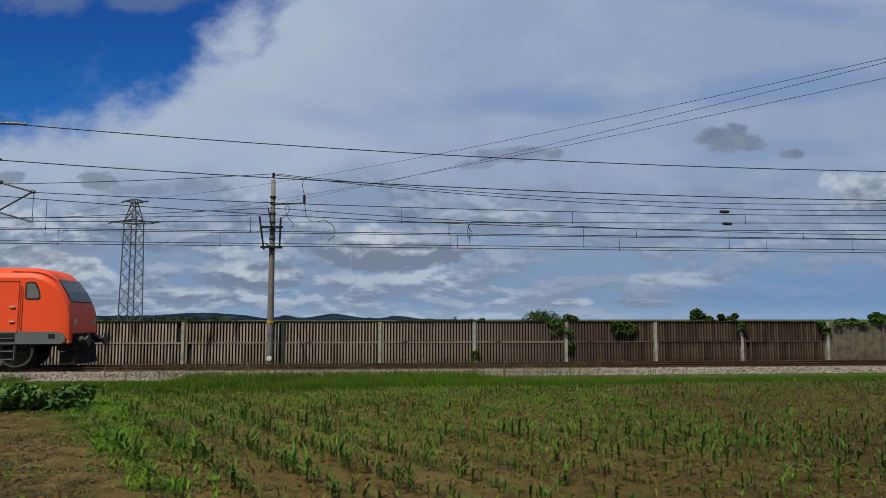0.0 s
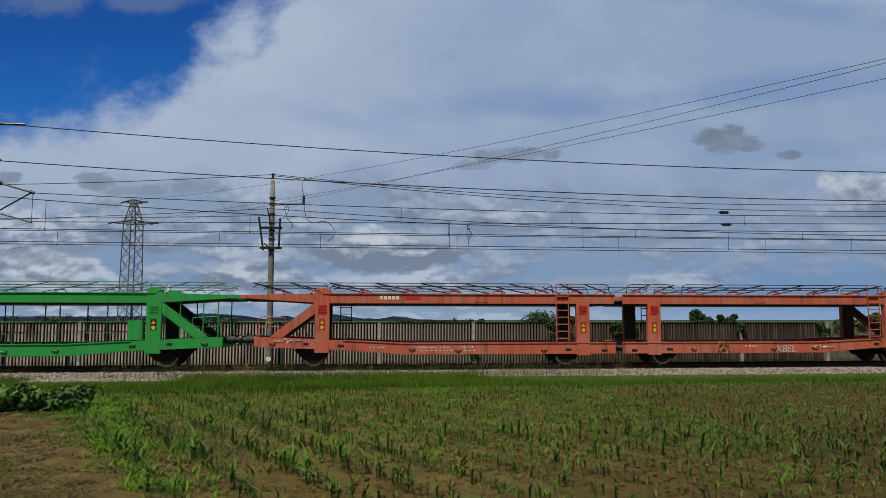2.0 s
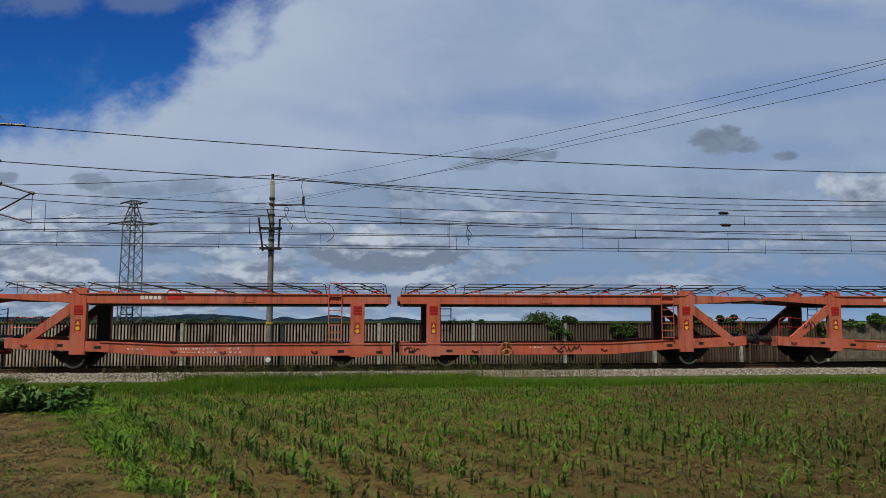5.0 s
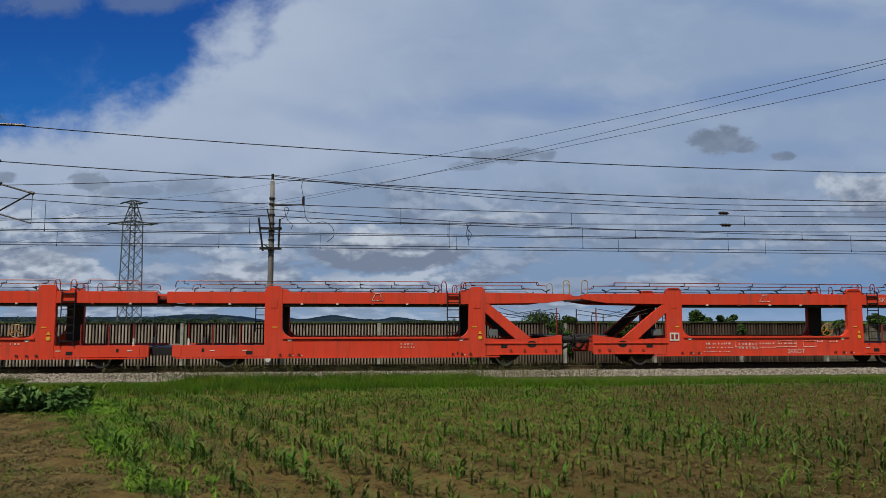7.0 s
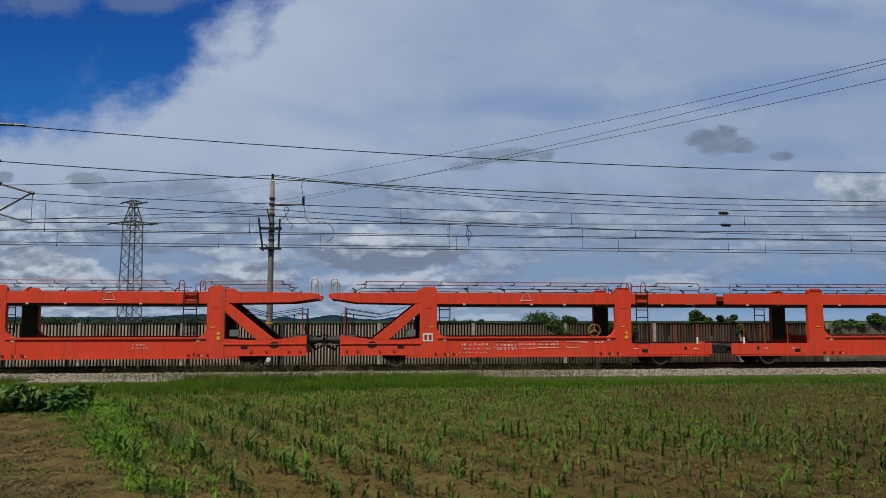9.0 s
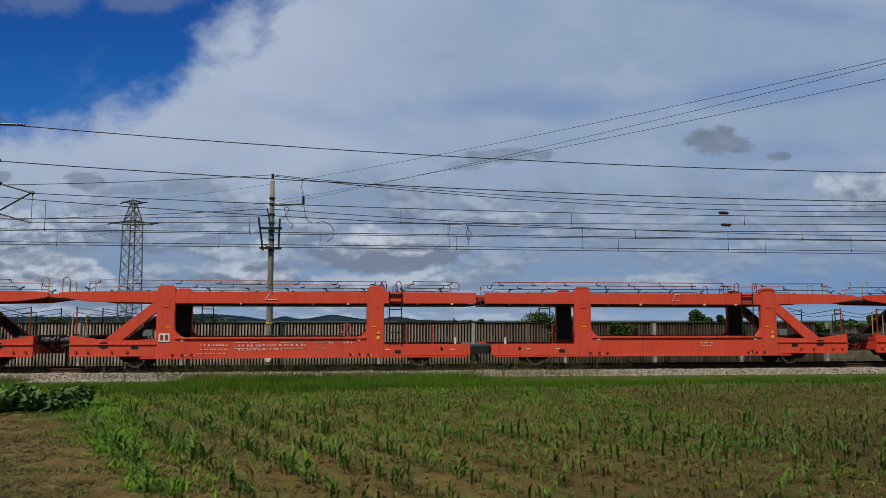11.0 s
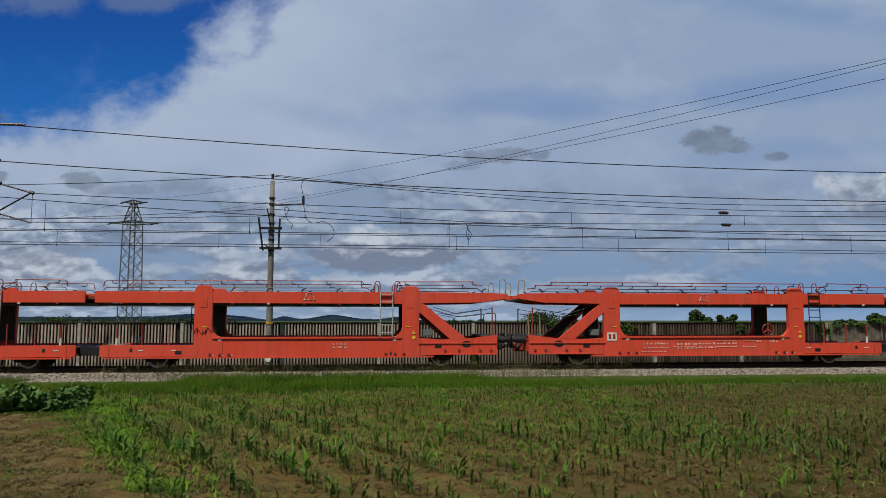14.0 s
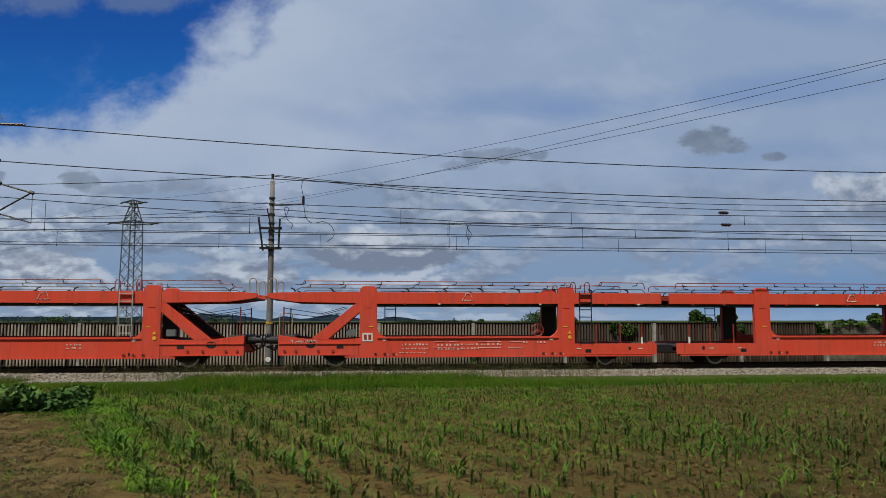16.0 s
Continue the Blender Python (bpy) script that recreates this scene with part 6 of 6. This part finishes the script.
            tube(b, [(X(LE - 1.2), s * 1.36, 1.1), (X(LE - 1.15), s * 1.36, 1.85), (X(LE - 0.3), s * 1.36, 1.9), (X(LE - 0.15), s * 1.36, 1.8), (X(LE - 0.1), s * 1.36, 1.1)], 0.02, 6)
            tube(b, [(X(LE - 1.15), s * 1.36, 1.5), (X(LE - 0.12), s * 1.36, 1.5)], 0.016, 6)
            part("platform_rail", b, mat if green else M_RAILRED, root)
            if green:
                for x in (LE - 0.2, LE - 0.75, LE - 1.6):
                    part("end_stanchion", tube(B(), [(X(x), s * 1.42, 1.05), (X(x), s * 1.42, 2.55)], 0.024, 6), mat, root)
                for x in (2.4, 3.65, 5.2, 6.75, 8.4, 10.1):
                    b = tube(B(), [(X(x), s * 1.40, 0.86), (X(x), s * 1.40, 2.42)], 0.028, 6)
                    part("stanchion", b, M_GREEN_DULL, root)
                b = tube(B(), [(X(2.0), s * 1.40, 1.66), (X(C1), s * 1.40, 1.7)], 0.014, 5)
                tube(b, [(X(2.0), s * 1.40, 1.25), (X(C1), s * 1.40, 1.3)], 0.014, 5)
                part("guard_wires", b, M_GREEN_DULL, root)
        # shade under the upper deck, added as a black box
        part("underdeck_shade", box(B(), *sorted((X(0.3), X(C1 - 0.3))), -1.30, 1.30, 2.345, 2.41), M_BLACK, root)
        part("upper_deck", box(B(), *sorted((X(0.2), X(E - 0.1))), -1.36, 1.36, 2.52, 2.58), M_DECK, root)
        part("lower_deck", slab(B(), [(X(0.2), 0.62), (X(8.6), 0.62), (X(11.0), 0.80), (X(LE), 0.92), (X(LE), 0.98), (X(11.0), 0.86), (X(8.6), 0.68), (X(0.2), 0.68)], -1.36, 1.36), M_DECK, root)
        part("end_beam", box(B(), *sorted((X(LE - 0.1), X(LE))), -1.36, 1.36, 0.72, 1.12), mat, root)
        buffer_pair(root, X(LE), h, 1.0, 0.875, 0.62)
        part("coupling", tube(B(), [(X(LE), 0, 0.95), (X(LE + 0.6), 0, 0.88)], 0.06, 8), M_BLACK, root)
        for x in (12.15, 2.05):
            wheelset(root, X(x), 0.42).location.z -= RIDE
            sp = B()
            for y in (-1.05, 1.05):
                box(sp, X(x) - 0.18, X(x) + 0.18, y - 0.12, y + 0.12, 0.28, 0.56)
                for k in range(4):
                    tube(sp, [(X(x) - 0.62 + 0.05 * k, y, 0.62 - 0.02 * k), (X(x), y, 0.52 - 0.04 * k), (X(x) + 0.62 - 0.05 * k, y, 0.62 - 0.02 * k)], 0.03, 4)
            part("spring_and_axlebox", sp, M_DARK, root)
            for y in (-1.12, 1.12):
                part("axle_guard", slab(B(), [(X(x) - 0.75, 0.62), (X(x) - 0.3, 0.2), (X(x) + 0.3, 0.2), (X(x) + 0.75, 0.62)], y - 0.04, y + 0.04), M_DARK, root)
            g = B()
            for k in range(3):
                box(g, X(x) - 0.5 + 0.4 * k, X(x) - 0.3 + 0.4 * k, -0.9, 0.9, 0.32, 0.5)
            part("brake_gear", g, M_DARK, root)
        lad = M_LADDER if green else mat
        xl = X(C1 - 0.8) if h > 0 else X(C2 - 0.75) if green else X(C2 + 0.85)
        if h < 0 or not green:
            part("ladder_hoop", tube(B(), [(xl - 0.25, -1.53, 2.8), (xl - 0.25, -1.5, 3.12), (xl - 0.2, -1.5, 3.2), (xl + 0.2, -1.5, 3.2), (xl + 0.25, -1.5, 3.12), (xl + 0.25, -1.53, 2.8)], 0.02, 6), mat if green else M_RAILRED, root)
        if h < 0:
            ladder(root, xl, -1.535, 0.9, 2.84, lad, 0.5)
            ladder(root, X(C1 - 0.85), 1.38, 1.6, 2.42, M_BLACK)
        else:
            if not green:
                ladder(root, xl, -1.545, 0.95, 2.9, lad, 0.5)
            ladder(root, X(C2 + 0.8), 1.38, 1.2, 2.42, M_BLACK)
    yb = -W - 0.004
    handwheel(root, 4.35 if not green else -4.3, -W - 0.08, 0.66, M_YELLOW if green else M_WHEEL_Y)
    hook_sign(root, 6.0, yb, 2.47, M_RED_DARK if not green else M_GREEN_DULL)
    hook_sign(root, -5.6, yb, 2.47, M_RED_DARK if not green else M_GREEN_DULL)
    for x, a, b2 in ((-8.2, 1.4, 1), (-6.4, 0.5, 2), (-10.0, 0.6, 3), (5.3, 0.5, 4)):
        bars(root, x, x + a, yb, 0.68, 0.76, seed * 10 + b2, M_MARK)
        if b2 < 3:
            bars(root, x, x + a, yb, 0.55, 0.62, seed * 10 + b2 + 50, M_MARK)
    if green:
        part("nameplate", box(B(), -6.0, -5.45, yb - 0.012, yb, 2.46, 2.74), M_BLACK, root, "black owner plate with yellow marks")
        for k, x in enumerate((-5.95, -5.78, -5.62)):
            part("plate_mark", box(B(), x, x + 0.12, yb - 0.016, yb - 0.011, 2.54, 2.68), M_YELLOW, root)
        part("data_plate", box(B(), -6.1, -5.7, yb - 0.006, yb, 0.58, 0.72), M_WHITE, root, "white data plate")
        part("cabinet", box(B(), C1 - 0.95, C1 - 0.4, -1.45, -1.2, 1.0, 1.75), mat, root, "green equipment cabinet", bevel=0.02)
    else:
        for k in range(5):
            part("owner_mark", box(B(), -9.6 + 0.16 * k, -9.48 + 0.16 * k, yb - 0.004, yb, 2.56, 2.70), M_WHITE, root)
        part("owner_mark", box(B(), -8.6, -8.0, yb - 0.004, yb, 2.55, 2.70), M_RAILRED, root)
    return root


ORANGE_LABEL = "faded orange-brown double-deck car carrier wagon, empty, stained and scribbled"
GREEN_LABEL = "bright green double-deck car carrier wagon, empty, with thin stanchions"


def lettering(root, words, x, z, height, mat, slant=0.0):
    """Sprayed words as flat letters on the near side."""
    cu = bpy.data.curves.new("lettering", "FONT")
    cu.body, cu.size, cu.shear, cu.extrude = words, height * 1.4, slant, 0.0
    tmp = bpy.data.objects.new("lettering", cu)
    me = bpy.data.meshes.new_from_object(tmp)
    bpy.data.objects.remove(tmp)
    me.materials.clear()
    me.materials.append(mat)
    ob = new("graffiti", me)
    ob.parent = root
    ob.matrix_basis = pose(x, -1.512, z, 90, 0, 0)
    return tagged(ob, "sprayed graffiti lettering")


def scribble(root, x0, x1, z, h, mat, seed):
    """An unreadable sprayed scrawl."""
    rnd = random.Random(seed)
    n = int((x1 - x0) / 0.055)
    path = [(x0 + (x1 - x0) * k / n + rnd.uniform(-0.07, 0.07), -1.508, z + h * (0.55 + 0.45 * rnd.random() if k % 2 else 0.45 * rnd.random())) for k in range(n + 1)]
    part("graffiti", tube(B(), bent(path, 4), 0.012, 4), mat, root, "scrawled graffiti")


# ---- field and verge plants ----
def blade(rng, length, width, lean, segs=3):
    v, f = [], []
    for i in range(segs + 1):
        t = i / segs
        w = width * (1 - t) ** 0.7 * 0.5
        y, z = lean * length * t * t, length * t * (1 - 0.35 * lean * t)
        if i < segs:
            v += [(-w, y, z), (w, y, z)]
        else:
            v += [(0, y, z)]
    for i in range(segs - 1):
        a = 2 * i
        f += [(a, a + 1, a + 3), (a, a + 3, a + 2)]
    a = 2 * (segs - 1)
    f.append((a, a + 1, a + 2))
    return np.array(v), f


def join(pieces):
    vs, fs, off = [], [], 0
    for v, f in pieces:
        vs.append(v)
        fs += [tuple(i + off for i in t) for t in f]
        off += len(v)
    return np.concatenate(vs), fs


def turned(piece, a, dz=0.0):
    v, f = piece
    c, s = math.cos(a), math.sin(a)
    return np.stack([v[:, 0] * c - v[:, 1] * s, v[:, 0] * s + v[:, 1] * c, v[:, 2] + dz], -1), f


def maize_bases(rng):
    """Young maize: a short stem with arching leaves in two ranks. One metre high before scaling."""
    out = []
    for _ in range(14):
        pieces = [turned(blade(rng, 0.75, 0.045, 0.05, 2), a) for a in (0, 1.57)]
        side = rng.uniform(0, 6.28)
        n = rng.integers(4, 7)
        for k in range(n):
            a = side + math.pi * k + rng.normal(0, 0.35)
            pieces.append(turned(blade(rng, rng.uniform(0.5, 0.9), rng.uniform(0.07, 0.14), rng.uniform(0.6, 1.9), 4), a, 0.1 + 0.12 * k + rng.uniform(-0.03, 0.03)))
        out.append(join(pieces))
    return out


def verge_line(x):
    """The y at which the field gives way to the grass verge."""
    return 18.3 + 0.14 * x + 0.3 * np.sin(x * 0.8)


ROW_DIR = np.array([-0.429, 0.903])
ROW_NRM = np.array([0.903, 0.429])


def build_maize():
    rng = np.random.default_rng(21)
    pts = []
    start = np.array([-2.04, 7.86])
    for k in range(0, 52):
        o = start + ROW_NRM * 0.75 * k
        s = -12.0
        while s < 24:
            far = (o + ROW_DIR * s)[1] > 13.0
            s += rng.uniform(0.05, 0.11) if k < 5 else rng.uniform(0.055, 0.12) if far else rng.uniform(0.055, 0.13)
            p = o + ROW_DIR * s + rng.normal(0, 0.06, 2)
            if 5.5 < p[1] < verge_line(p[0]) + 0.6 and -16 < p[0] < 26:
                pts.append((*p, k))
    pts = np.array(pts)
    n = len(pts)
    size = 0.165 * np.exp(rng.normal(0, 0.30, n)) * np.where(pts[:, 2] < 4, 1.15, 1.0)
    patch = np.array([noise.noise((p[0] * 0.25, p[1] * 0.25, 7)) for p in pts])
    size *= 1 + 0.45 * patch
    size *= np.clip(1.16 - 0.035 * (pts[:, 1] - 7.5), 0.72, 1.16) * np.where(pts[:, 2] < 5, 1.05, 0.88)
    size = np.clip(size, 0.05, 0.33)
    pos = np.stack([pts[:, 0], pts[:, 1], ground_z(pts[:, 0], pts[:, 1])], -1)
    ob = scatter("maize_plants", M_MAIZE, maize_bases(rng), n, (pos, rng.uniform(0, 6.28, n), size, rng.integers(0, 14, n)), rng)
    tagged(ob, "rows of knee-high young green maize in brown soil", "maize", kind="stuff")


build_maize()


def grass_bases(rng, lean):
    out = []
    for _ in range(10):
        out.append(join([turned(blade(rng, rng.uniform(0.6, 1.0), 0.024, rng.uniform(0.2, lean), 2), rng.uniform(0, 6.28)) for _ in range(6)]))
    return out


def weed_bases(rng):
    """Low broad-bladed tufts."""
    return [join([turned(blade(rng, rng.uniform(0.6, 1.0), 0.13, rng.uniform(0.5, 1.6), 2), rng.uniform(0, 6.28)) for _ in range(5)]) for _ in range(10)]


def build_grass():
    rng = np.random.default_rng(31)
    n = 62000
    x = rng.uniform(-19, 32, n)
    y0 = verge_line(x)
    y = y0 + (28.0 - y0) * rng.uniform(0, 1, n)
    keep = np.array([noise.noise((a * 0.7, b * 0.7, 3)) for a, b in zip(x, y)]) > -0.45
    bare = (x < -6.2) & (x > -11.6) & (y > 25.5)
    keep &= ~(bare & (rng.random(n) < 0.95))
    far = (x > 4.2) & (y > 26.0 + 0.3 * np.sin(x * 0.9))
    keep &= ~(far & (rng.random(n) < 0.93))
    x, y = x[keep], y[keep]
    n = len(x)
    size = rng.uniform(0.16, 0.34, n) * np.where(y > 25.0, 0.7, 1.0)
    size = np.where((x > -6.3) & (x < 4.5) & (y > 24), size * 1.45, size)
    low = ((x > -11.6) & (x < -6.3) & (y > 24.5)) | ((x > 4.5) & (y > 24.8))
    size = np.where(low, size * 0.5, size) * np.where(x > 5, 0.8, 1.0)
    ob = scatter("grass_verge", M_GRASS, grass_bases(rng, 0.7), n, (np.stack([x, y, ground_z(x, y)], -1), rng.uniform(0, 6.28, n), size, rng.integers(0, 10, n)), rng)
    tagged(ob, "lush green grass verge between the field and the track", "grass", kind="stuff")
    # tall thin seed heads beside the rails
    n = 1700
    x = rng.uniform(-8, 9, n) + rng.normal(0, 1.5, n)
    left = rng.random(n) < 0.12
    x[left] = rng.uniform(-19, -11.5, left.sum())
    y = rng.uniform(26.3, 28.2, n)
    b = []
    for _ in range(8):
        b.append(join([turned(blade(rng, rng.uniform(0.7, 1.05), 0.011, rng.uniform(0.1, 0.5), 3), rng.uniform(0, 6.28)) for _ in range(3)] + [turned(blade(rng, 0.25, 0.035, 0.4, 2), rng.uniform(0, 6.28), 0.75)]))
    ob = scatter("tall_dry_grass", M_DRY, b, n, (np.stack([x, y, ground_z(x, y)], -1), rng.uniform(0, 6.28, n), rng.uniform(0.3, 0.7, n), rng.integers(0, 8, n)), rng)
    tagged(ob, "tall straw-coloured grass stalks beside the rails", "grass", kind="stuff")
    # weeds in the corner of the field
    n = 40000
    x = rng.uniform(-9, -1.5, n)
    y = rng.uniform(7, 18.5, n)
    d = (x + 2.04) * ROW_NRM[0] + (y - 7.86) * ROW_NRM[1]
    d = d + 0.7 * np.array([noise.noise((a * 0.8, b * 0.8, 5)) + 0.6 * noise.noise((a * 2.3, b * 2.3, 9)) for a, b in zip(x, y)])
    dens = np.exp(-((d + 0.14) / (0.3 + 0.035 * np.clip(y - 8, 0, 8))) ** 2) * np.clip((y - 7.0) / 4, 0.25, 1) + (d > 0) * (d < 1.2) * np.clip((y - 10.5) / 5, 0.04, 0.6) + (y > 14.3) * (d > -1.0) * (d < 1.2) * 0.9
    patch = np.array([noise.noise((a * 0.9, b * 0.9, 11)) for a, b in zip(x, y)])
    dens = dens * np.clip(0.75 + 1.6 * patch, 0.1, 1.2) + 0.22 * np.clip(patch * 3, 0, 1) * (d > -1.7) * (d < 0)
    keep = rng.random(n) < dens
    x, y = x[keep], y[keep]
    n = len(x)
    m, far = 13000, 12000
    x = np.concatenate([x, rng.uniform(-8, 25, m), rng.uniform(-7, 6, far)])
    y = np.concatenate([y, 7 + 14 * rng.uniform(0, 1, m) ** 0.8, 9 + 11 * rng.uniform(0, 1, far) ** 0.7])
    ok = y < verge_line(x) + 0.5
    ok &= ((x + 2.04) * ROW_NRM[0] + (y - 7.86) * ROW_NRM[1] > -0.25) | (np.arange(len(x)) < n)
    x, y = x[ok], y[ok]
    n = len(x)
    ob = scatter("field_weeds", M_TUFT, weed_bases(rng), n, (np.stack([x, y, ground_z(x, y)], -1), rng.uniform(0, 6.28, n), rng.uniform(0.05, 0.15, n) * np.where(x * 0.903 + y * 0.429 < 1.3, 0.75, np.where(x * 0.903 + y * 0.429 < 2.2, 1.4, 1.0)), rng.integers(0, 10, n)), rng)
    tagged(ob, "patchy green weeds along the edge of the field", "weeds", kind="stuff")

    # bits of straw and wilted leaf lying on the soil
    n = 72000
    x, y = rng.uniform(-9, 25, n), 6.5 + 14 * rng.uniform(0, 1, n) ** 0.85
    edge = rng.random(n) < 0.22
    x[edge] = rng.uniform(-9, -1.5, edge.sum())
    y[edge] = rng.uniform(6.5, 15.5, edge.sum())
    ok = y < verge_line(x) + 0.3
    x, y = x[ok], y[ok]
    n = len(x)
    b = [join([turned(blade(rng, rng.uniform(0.5, 1.0), 0.11, rng.uniform(1.2, 2.4), 2), rng.uniform(0, 6.28)) for _ in range(4)]) for _ in range(10)]
    ob = scatter("crop_residue", M_STRAW, b, n, (np.stack([x, y, ground_z(x, y) + 0.004], -1), rng.uniform(0, 6.28, n), 0.022 + 0.095 * rng.uniform(0, 1, n) ** 1.5, rng.integers(0, 10, n)), rng)
    tagged(ob, "wilted leaves and straw bits scattered on the soil", "crop residue", kind="stuff")


build_grass()


def build_bush():
    root = tagged(new("weed_bush"), "low dark broad-leaved weed clump on bare soil", "bush")
    root.location = (-6.12, 15.3, 0.02)
    rnd = random.Random(8)
    for k in range(14):
        a, r = rnd.uniform(0, 6.28), rnd.uniform(0.2, 1.0)
        b = tube(B(), [(math.cos(a) * r * 0.6, math.sin(a) * 0.3 * r, 0), (math.cos(a) * r, math.sin(a) * 0.4 * r, 0.4)], 0.012, 4)
        part("stem", b, M_BARK, root)
    blobs = [(rnd.uniform(-0.8, 0.7), rnd.uniform(-0.4, 0.4), rnd.uniform(0.02, 0.24) + 0.26 * rnd.random() ** 2, rnd.uniform(0.12, 0.3), 0.24, rnd.uniform(0.08, 0.16), 90) for _ in range(30)]
    foliage("leaves", blobs, 0.072, M_WEED, 77, root)


build_bush()


def build_clods():
    rng = np.random.default_rng(5)
    n = 40000
    x, y = rng.uniform(-14, 24, n), rng.uniform(6, 20, n)
    left = rng.random(n) < 0.4
    x[left] = rng.uniform(-9, -2, left.sum())
    ob = scatter("soil_clods", M_SOIL, stone_base(rng), n, (np.stack([x, y, ground_z(x, y) + 0.005], -1), rng.uniform(0, 6.28, n), 0.006 + 0.05 * rng.uniform(0, 1, n) ** 3.0, rng.integers(0, 6, n)), rng)
    tagged(ob, "crumbled brown clods of soil on the field", "soil", kind="stuff")


build_clods()

# ---- the train ----
SPEED = 27.10


def travelled(t):
    return SPEED * t + 0.00962 * (t - 8) ** 2


loco = build_loco()
TRAIN = [(loco, X0 - 23.18 - 0.02)]
orange = build_old(3, M_ORANGE)
green = build_old(4, M_GREEN, True)
reds = [build_red(7, M_RED), build_red(8, M_RED)]
pales = [build_red(9, M_RED_PALE), build_red(10, M_RED_PALE)]
HOME = pose(0, TRACK_Y, 0)
for i, (ob, x) in enumerate(((orange, -47.40), (green, -77.26), (copy_thing(orange, HOME), -107.33), (copy_thing(orange, HOME), -137.40))):
    TRAIN.append((ob, X0 + x))
for k in range(10):
    if k < 4:
        ob = reds[k] if k < 2 else copy_thing(reds[k % 2], HOME)
    else:
        ob = pales[k - 4] if k < 6 else copy_thing(pales[k % 2], HOME)
    TRAIN.append((ob, X0 - 168.22 - 32.108 * k))

SCRAWL = plain("white_spray", (0.6, 0.55, 0.52), 0.7)
SCRAWL_DARK = plain("black_spray", (0.05, 0.02, 0.016), 0.7)
lettering(TRAIN[5][0], "SKR\u00d6T PONY", -3.05, 2.53, 0.2, SCRAWL)
lettering(TRAIN[5][0], "SKR\u00d6T", -7.2, 0.44, 0.17, SCRAWL)
lettering(TRAIN[1][0], "XBEL", 6.6, 0.47, 0.27, SCRAWL, 0.25)
scribble(TRAIN[1][0], 8.2, 9.2, 0.55, 0.24, SCRAWL, 1)
scribble(TRAIN[1][0], 12.6, 13.2, 1.25, 0.3, SCRAWL, 12)
scribble(TRAIN[1][0], -13.6, -12.6, 0.86, 0.22, SCRAWL, 2)
scribble(TRAIN[3][0], 6.4, 8.1, 0.54, 0.26, SCRAWL_DARK, 3)
scribble(TRAIN[3][0], -13.2, -12.3, 1.4, 0.35, SCRAWL_DARK, 4)
scribble(TRAIN[4][0], 6.2, 7.4, 0.54, 0.24, SCRAWL_DARK, 5)
scribble(TRAIN[4][0], 0.3, 0.9, 0.55, 0.22, SCRAWL_DARK, 6)
scribble(TRAIN[12][0], 3.85, 4.7, 1.2, 0.3, SCRAWL_DARK, 13)
scribble(TRAIN[12][0], -14.9, -13.9, 0.85, 0.2, SCRAWL, 7)
scribble(TRAIN[13][0], -14.9, -14.0, 0.85, 0.2, SCRAWL, 8)


def motions():
    times = [0.5 * k for k in range(33)]
    for ob, x in TRAIN:
        walk(ob, [(t, pose(x + travelled(t), TRACK_Y, 0 if ob is loco else RIDE)) for t in times])
    turn = lambda t, r: math.degrees(travelled(t) / r)
    steps = [k / 30 for k in range(481)]
    for ob, x, r in WHEELS:
        if r > 0.6:
            walk(ob, [(t, pose(x, 0, r, 0, turn(t, r), 0)) for t in steps])
    walk(sky_backdrop, [(0.0, pose(*EYE, 0, 0, -PSI)), (16.0, pose(*EYE, 0, 0, -PSI + 0.3))])
    walk(drifting_cloud, [(0.0, pose(*EYE, 0, 0, -PSI)), (16.0, pose(*EYE, 0, 0, -PSI + 1.1))])


motions()
